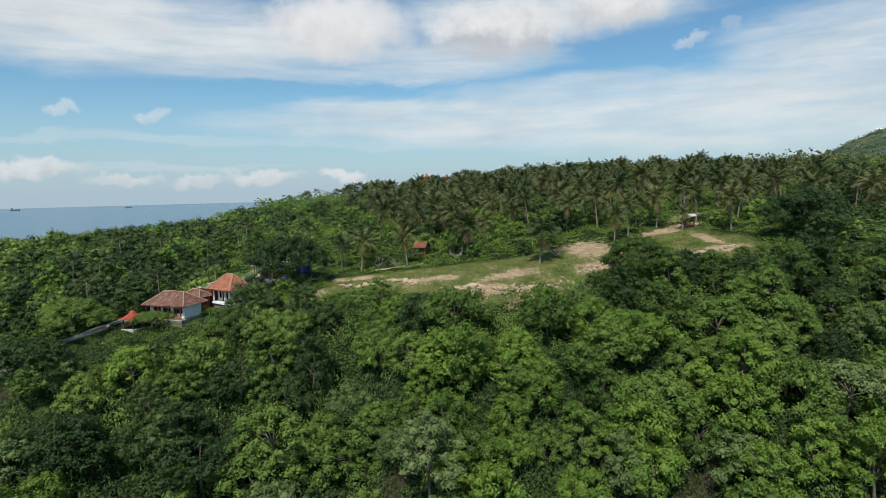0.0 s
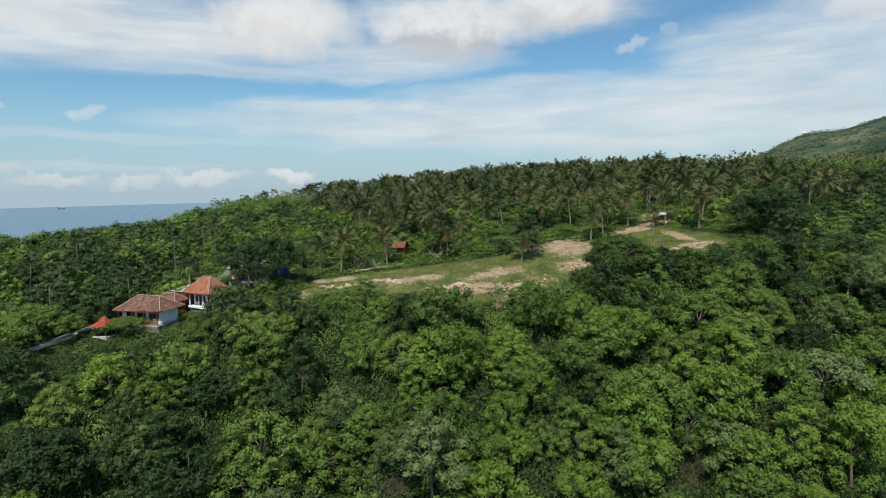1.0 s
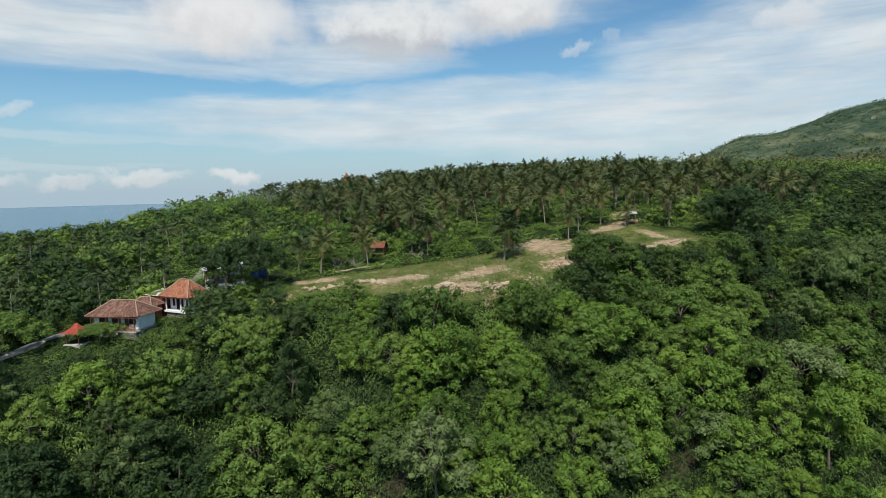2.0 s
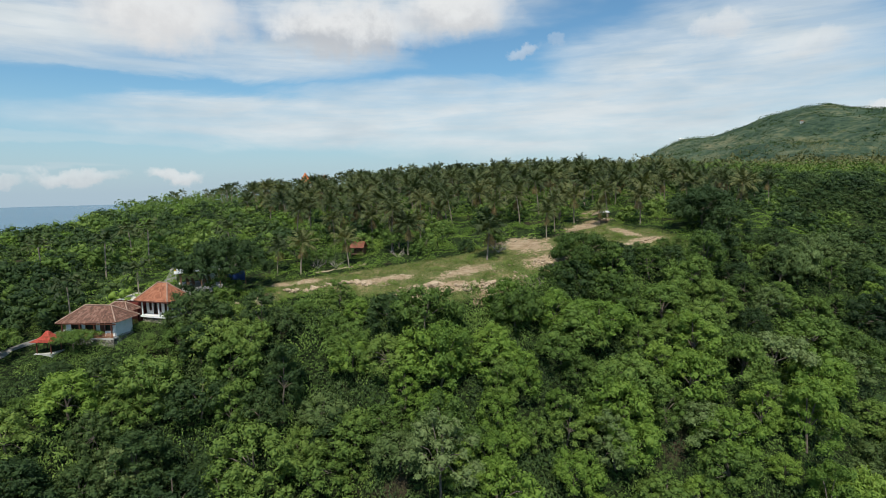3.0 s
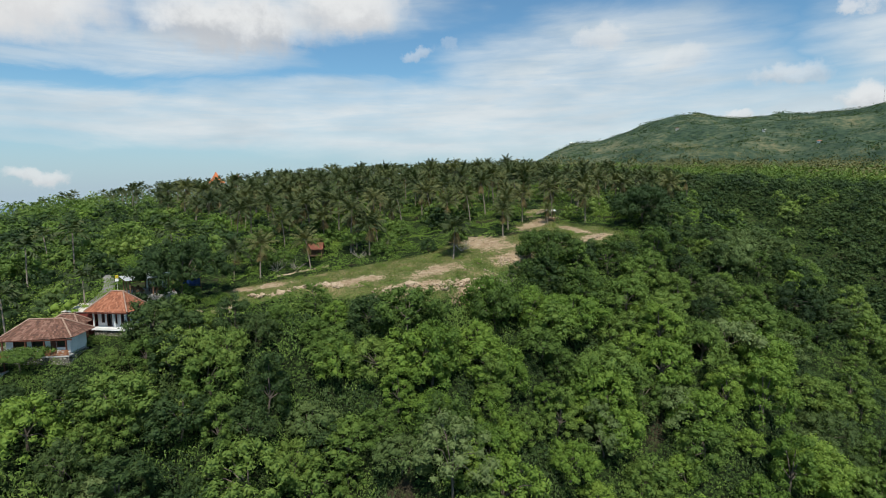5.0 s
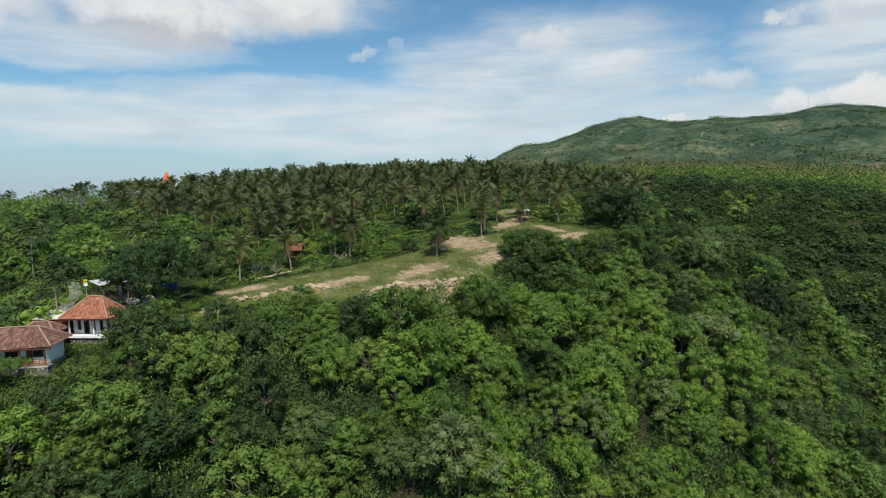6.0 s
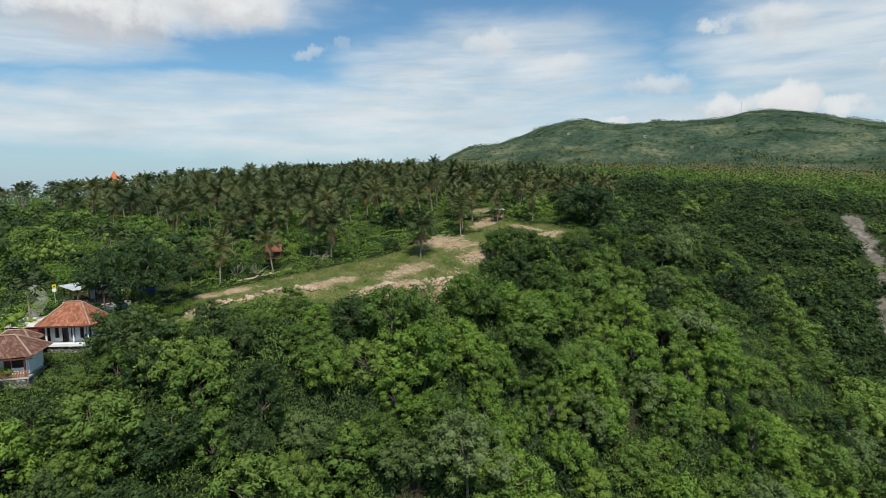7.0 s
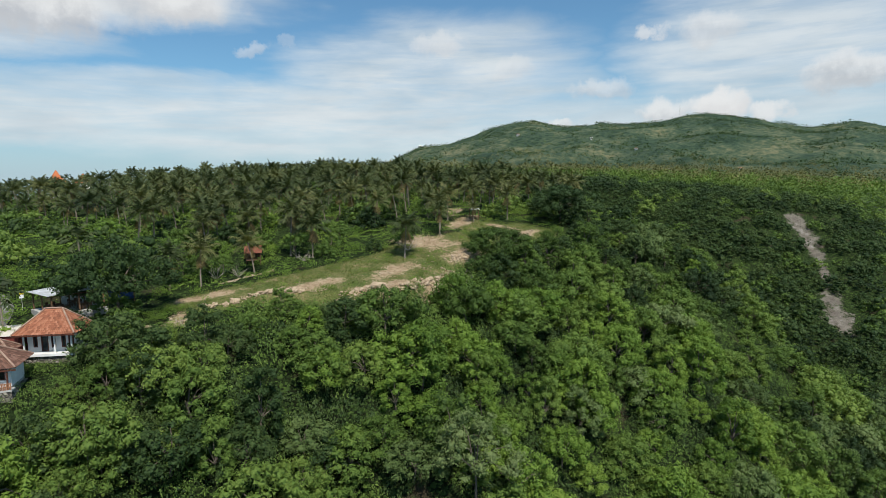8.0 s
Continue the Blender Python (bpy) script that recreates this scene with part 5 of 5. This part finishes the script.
# roofs on the palm ridge
def ridge_pavilion(x, y, z, size, label):
    thing = tagged(new("pavilion"), label, "pavilion")
    thing.matrix_basis = pose(x, y, z, 0, 0, 20)
    bm = bmesh.new()
    rows = [[bm.verts.new((sx * a, sy * a, h)) for sx, sy in ((-1, -1), (1, -1), (1, 1), (-1, 1))] for a, h in ((size, 0), (size * 0.45, size * 0.75), (0.15, size * 1.7))]
    for lo, hi in zip(rows, rows[1:]):
        for i in range(4):
            bm.faces.new((lo[i], lo[(i + 1) % 4], hi[(i + 1) % 4], hi[i]))
    bm.faces.new(rows[-1])
    bm.faces.new(rows[0][::-1])
    part("roof", bm, ORANGE, thing)
    bm = bmesh.new()
    box(bm, -size * 0.8, size * 0.8, -size * 0.8, size * 0.8, land_at(x, y) - z - 1, 0)
    part("wall", bm, PLASTER, thing)


ORANGE = plain("bright_orange_tiles", (0.48, 0.13, 0.045), (0.62, 0.20, 0.08), 0.5, 0.7)
ridge_pavilion(-9.5, 335.8, 93.6, 3.4, "pavilion with a steep bright orange roof on the ridge")
ridge_pavilion(1.5, 339.0, 93.6, 2.6, "smaller pavilion with a steep orange roof on the ridge")

# ---- rubble of the plot ----


def stone_mesh(seed):
    r = random.Random(seed)
    bm = bmesh.new()
    bmesh.ops.create_icosphere(bm, subdivisions=1, radius=0.5)
    for v in bm.verts:
        v.co *= r.uniform(0.72, 1.2)
        v.co.z *= 0.72
        v.co.x *= 1.2
    me = bpy.data.meshes.new("stone")
    bm.to_mesh(me)
    bm.free()
    me.materials.append(STONE)
    return me


STONES = [stone_mesh(i) for i in range(7)]


def rubble(name, line_pts, count, spread, small, large, label, seed, drop=0.0):
    """A heap or row of broken limestone along a line."""
    r = random.Random(seed)
    cx, cy = line_pts[0]
    thing = tagged(new(name), label, "rubble")
    thing.matrix_basis = pose(cx, cy, land_at(cx, cy))
    inv = thing.matrix_basis.inverted()
    path = smooth_route(line_pts, 10)
    for i in range(count):
        q = path[r.randrange(len(path))]
        x, y = q.x + r.gauss(0, spread), q.y + r.gauss(0, spread * 0.6)
        s = small + (large - small) * r.random() ** 2.6
        ob = new("stone", STONES[r.randrange(7)])
        ob.parent = thing
        ob.matrix_basis = inv @ pose(x, y, land_at(x, y) + s * 0.16 - drop, r.uniform(-30, 30), r.uniform(-30, 30), r.uniform(0, 360)) @ Matrix.Diagonal((s, s, s, 1))


rubble("rubble_row", [(-20, 109.5), (-14, 109.2), (-8, 108.2), (-5.5, 106)], 170, 0.5, 0.3, 1.15, "row of tumbled limestone blocks at the terrace edge", 1)
rubble("rubble_row", [(-1.5, 100.5), (2, 100), (5.0, 99.6), (7, 98.5)], 80, 0.8, 0.2, 0.95, "loose limestone blocks on the plot's edge", 2)
rubble("rubble_row", [(8.5, 97.4), (12.5, 97.2), (16, 97.9), (20, 99.2), (22, 101)], 170, 0.9, 0.25, 1.15, "heaped limestone blocks along the bank", 3)
rubble("rubble_bank", [(26, 104.0), (29, 103.6), (33, 104.2), (36, 105.5)], 230, 1.6, 0.2, 0.9, "bank of broken limestone below the track", 4)
rubble("rubble_row", [(44, 107.5), (49, 107), (54, 108.4), (57, 110)], 60, 0.6, 0.3, 0.9, "limestone blocks edging the upper terrace", 5)
rubble("stone_wall", [(-14, 117.5), (-10, 118.2), (-5, 118.6)], 70, 0.28, 0.3, 0.6, "low dry stone wall behind the grass", 6)
rubble("stone_heap", [(-27, 106.5), (-25, 106.8), (-23, 106.5)], 40, 0.9, 0.25, 0.9, "pale limestone heap half grown over", 7)
big = tagged(new("boulder", stone_mesh(21)), "large pale limestone boulder on the plot's edge", "boulder")
big.matrix_basis = pose(4.9, 99.6, land_at(4.9, 99.6) + 0.35, 8, -6, 30) @ Matrix.Diagonal((2.5, 1.9, 1.7, 1))


# ---- plants and oddments at the bank ----
def dead_shrub(x, y, size, seed):
    """Bare pale twigs forking from one foot."""
    r = np.random.RandomState(seed)
    thing = tagged(new("dead_shrub"), "bare grey branches of a dead shrub at the bank", "shrub")
    thing.matrix_basis = pose(x, y, land_at(x, y), 0, 0, r.uniform(0, 360))
    pieces = []
    for i in range(7):
        a, up = i * 0.9 + r.uniform(-0.3, 0.3), r.uniform(0.4, 1.2)
        tip = np.array([math.cos(a), math.sin(a), up]) * size
        pieces.append(tube([(0, 0, -0.1), tip * 0.5 + r.normal(0, 0.08, 3), tip], [0.06, 0.04, 0.015], 5))
        for j in range(3):
            q = tip * r.uniform(0.45, 0.85)
            pieces.append(tube([q, q + r.normal(0, 0.35, 3) * size + (0, 0, 0.3 * size)], [0.03, 0.01], 4))
    part("branchwork", mesh_np("branchwork", *joined(pieces), [DEADWOOD]), None, thing)


DEADWOOD = plain("bleached_wood", (0.26, 0.22, 0.18), (0.42, 0.38, 0.33), 3.0, 0.9)
for i, (x, y, size) in enumerate(((23.5, 97.5, 1.6), (21.5, 96.2, 1.2), (-24.5, 105.0, 1.3), (25.5, 99.0, 1.2), (22.5, 113.5, 2.2), (-14.0, 121.0, 1.8), (-10.5, 120.0, 1.5), (2.5, 120.5, 1.6))):
    dead_shrub(x, y, size, 500 + i)


def pandan(x, y, size, seed):
    """A tuft of long drooping strap leaves on a short stem."""
    r = np.random.RandomState(seed)
    thing = tagged(new("pandan"), "grey-green pandan with drooping strap leaves at the bank", "shrub")
    thing.matrix_basis = pose(x, y, land_at(x, y), 0, 0, r.uniform(0, 360)) @ Matrix.Diagonal((size, size, size, 1))
    part("stem", mesh_np("stem", *tube([(0, 0, -0.3), (0.05, 0, 1.0), (0, 0.1, 2.0)], [0.16, 0.14, 0.12]), [BARK]), None, thing)
    V, Q = [], []
    for i in range(90):
        a, rise, reach = r.uniform(0, 6.28), r.uniform(0.1, 1.3), r.uniform(1.1, 1.9)
        d, sd = np.array([math.cos(a), math.sin(a), 0]), np.array([-math.sin(a), math.cos(a), 0]) * 0.06
        p, ang = np.array([0, 0, 2.0]), rise
        last = None
        for j in range(5):
            w = sd * (1 - j / 5)
            row = (p - w, p + w)
            if last is not None:
                k = len(V)
                V.extend([last[0], last[1], row[1], row[0]])
                Q.append((k, k + 1, k + 2, k + 3))
            last = row
            p = p + (d * math.cos(ang) + np.array([0, 0, math.sin(ang)])) * reach / 4
            ang -= 0.75
    part("foliage", mesh_np("foliage", V, Q, [LEAF_PALE]), None, thing)


for i, (x, y, size) in enumerate(((-5.6, 97.5, 1.25), (-1.8, 96.0, 1.0), (-8.2, 98.5, 0.9))):
    pandan(x, y, size, 600 + i)

# ---- far things ----
HULL = plain("dark_hull", (0.05, 0.06, 0.08), (0.09, 0.10, 0.12), 0.2, 0.7, relief=0)
for x, y, long in ((-2560, 3390, 74), (-1995, 3600, 52)):
    thing = tagged(new("cargo_ship"), "grey cargo ship far out on the sea", "ship", "ships off the coast")
    thing.matrix_basis = pose(x, y, SEA_Z, 0, 0, -12) @ Matrix.Diagonal((long / 74, long / 74, long / 74, 1))
    bm = bmesh.new()
    v = [bm.verts.new(q) for q in ((-37, 0, 6), (-33, -6, 5), (30, -6, 5), (37, 0, 7), (30, 6, 5), (-33, 6, 5))]
    w = [bm.verts.new((q.co.x * 0.92, q.co.y * 0.8, -2)) for q in v]
    bm.faces.new(v)
    for i in range(6):
        bm.faces.new((v[i], w[i], w[(i + 1) % 6], v[(i + 1) % 6]))
    part("hull", bm, HULL, thing)
    bm = bmesh.new()
    box(bm, -32, -23, -5, 5, 5.2, 13)
    box(bm, -29, -26, -2, 2, 13, 17)
    part("bridge", bm, CONCRETE, thing)
    bm = bmesh.new()
    box(bm, 8, 9, -0.5, 0.5, 5.2, 13)
    part("mast", bm, HULL, thing)

thing = tagged(new("radio_mast"), "slim lattice radio mast on the hill crest", "mast")
mx, my = 1700 * math.sin(radians(62.2)), 1700 * math.cos(radians(62.2))
thing.matrix_basis = pose(mx, my, land_at(mx, my))
for i in range(3):
    a = i * 2.094
    part("leg", mesh_np("leg", *tube([(2.2 * math.cos(a), 2.2 * math.sin(a), -2), (0.5 * math.cos(a), 0.5 * math.sin(a), 46)], [0.28, 0.2], 4), [METAL]), None, thing)
for i in range(11):
    q, z = 2.2 - 1.7 * i / 11, 2 + 4 * i
    pts = [(q * math.cos(k * 2.094), q * math.sin(k * 2.094), z) for k in range(4)]
    part("brace", mesh_np("brace", *tube(pts, [0.14] * 4, 4), [METAL]), None, thing)


def far_house(x, y, wide, tile, label):
    thing = tagged(new("house"), label, "house", "houses of the far slope")
    thing.matrix_basis = pose(x, y, land_at(x, y), 0, 0, (x * 13 + y * 7) % 60 - 30)
    w, d, h = wide, wide * 0.6, 3.4
    bm = bmesh.new()
    box(bm, -w / 2, w / 2, -d / 2, d / 2, -3, h)
    part("wall", bm, PLASTER, thing)
    bm = bmesh.new()
    e = [bm.verts.new(q) for q in ((-w / 2 - 1, -d / 2 - 1, h), (w / 2 + 1, -d / 2 - 1, h), (w / 2 + 1, d / 2 + 1, h), (-w / 2 - 1, d / 2 + 1, h), (-w / 4, 0, h + d * 0.35), (w / 4, 0, h + d * 0.35))]
    for f in ((0, 1, 5, 4), (1, 2, 5), (2, 3, 4, 5), (3, 0, 4), (3, 2, 1, 0)):
        bm.faces.new([e[i] for i in f])
    part("roof", bm, tile, thing)
    for i in range(3):
        bm = bmesh.new()
        box(bm, -w / 3 + i * w / 3 - 0.7, -w / 3 + i * w / 3 + 0.7, -d / 2 - 0.06, -d / 2 - 0.004, 0.9, 2.5)
        part("window", bm, GLASS, thing)


for a, r0, wide, tile in ((46.5, 1250, 7, TILE), (57.5, 1050, 7, TILE), (60.0, 820, 6, TILE), (66.0, 780, 6, TILE), (75.0, 640, 6, TILE), (37.2, 1640, 14, PLASTER), (53.5, 1180, 5, PLASTER)):
    far_house(r0 * math.sin(radians(a)), r0 * math.cos(radians(a)), wide, tile, "small far white house with an orange roof" if tile == TILE else "small far white house among trees")

rubble("stone_heap", [(57.5, 129.5), (58.5, 130)], 26, 0.5, 0.3, 0.8, "pale heap of broken limestone beside the upper track", 8)
rubble("loose_stones", [(8, 103), (14, 104), (20, 105), (26, 109)], 70, 2.2, 0.12, 0.4, "small loose stones scattered over the bare earth", 9)
rubble("loose_stones", [(28, 110), (30, 116), (32, 121)], 50, 2.0, 0.12, 0.4, "small loose stones on the dirt track", 10)
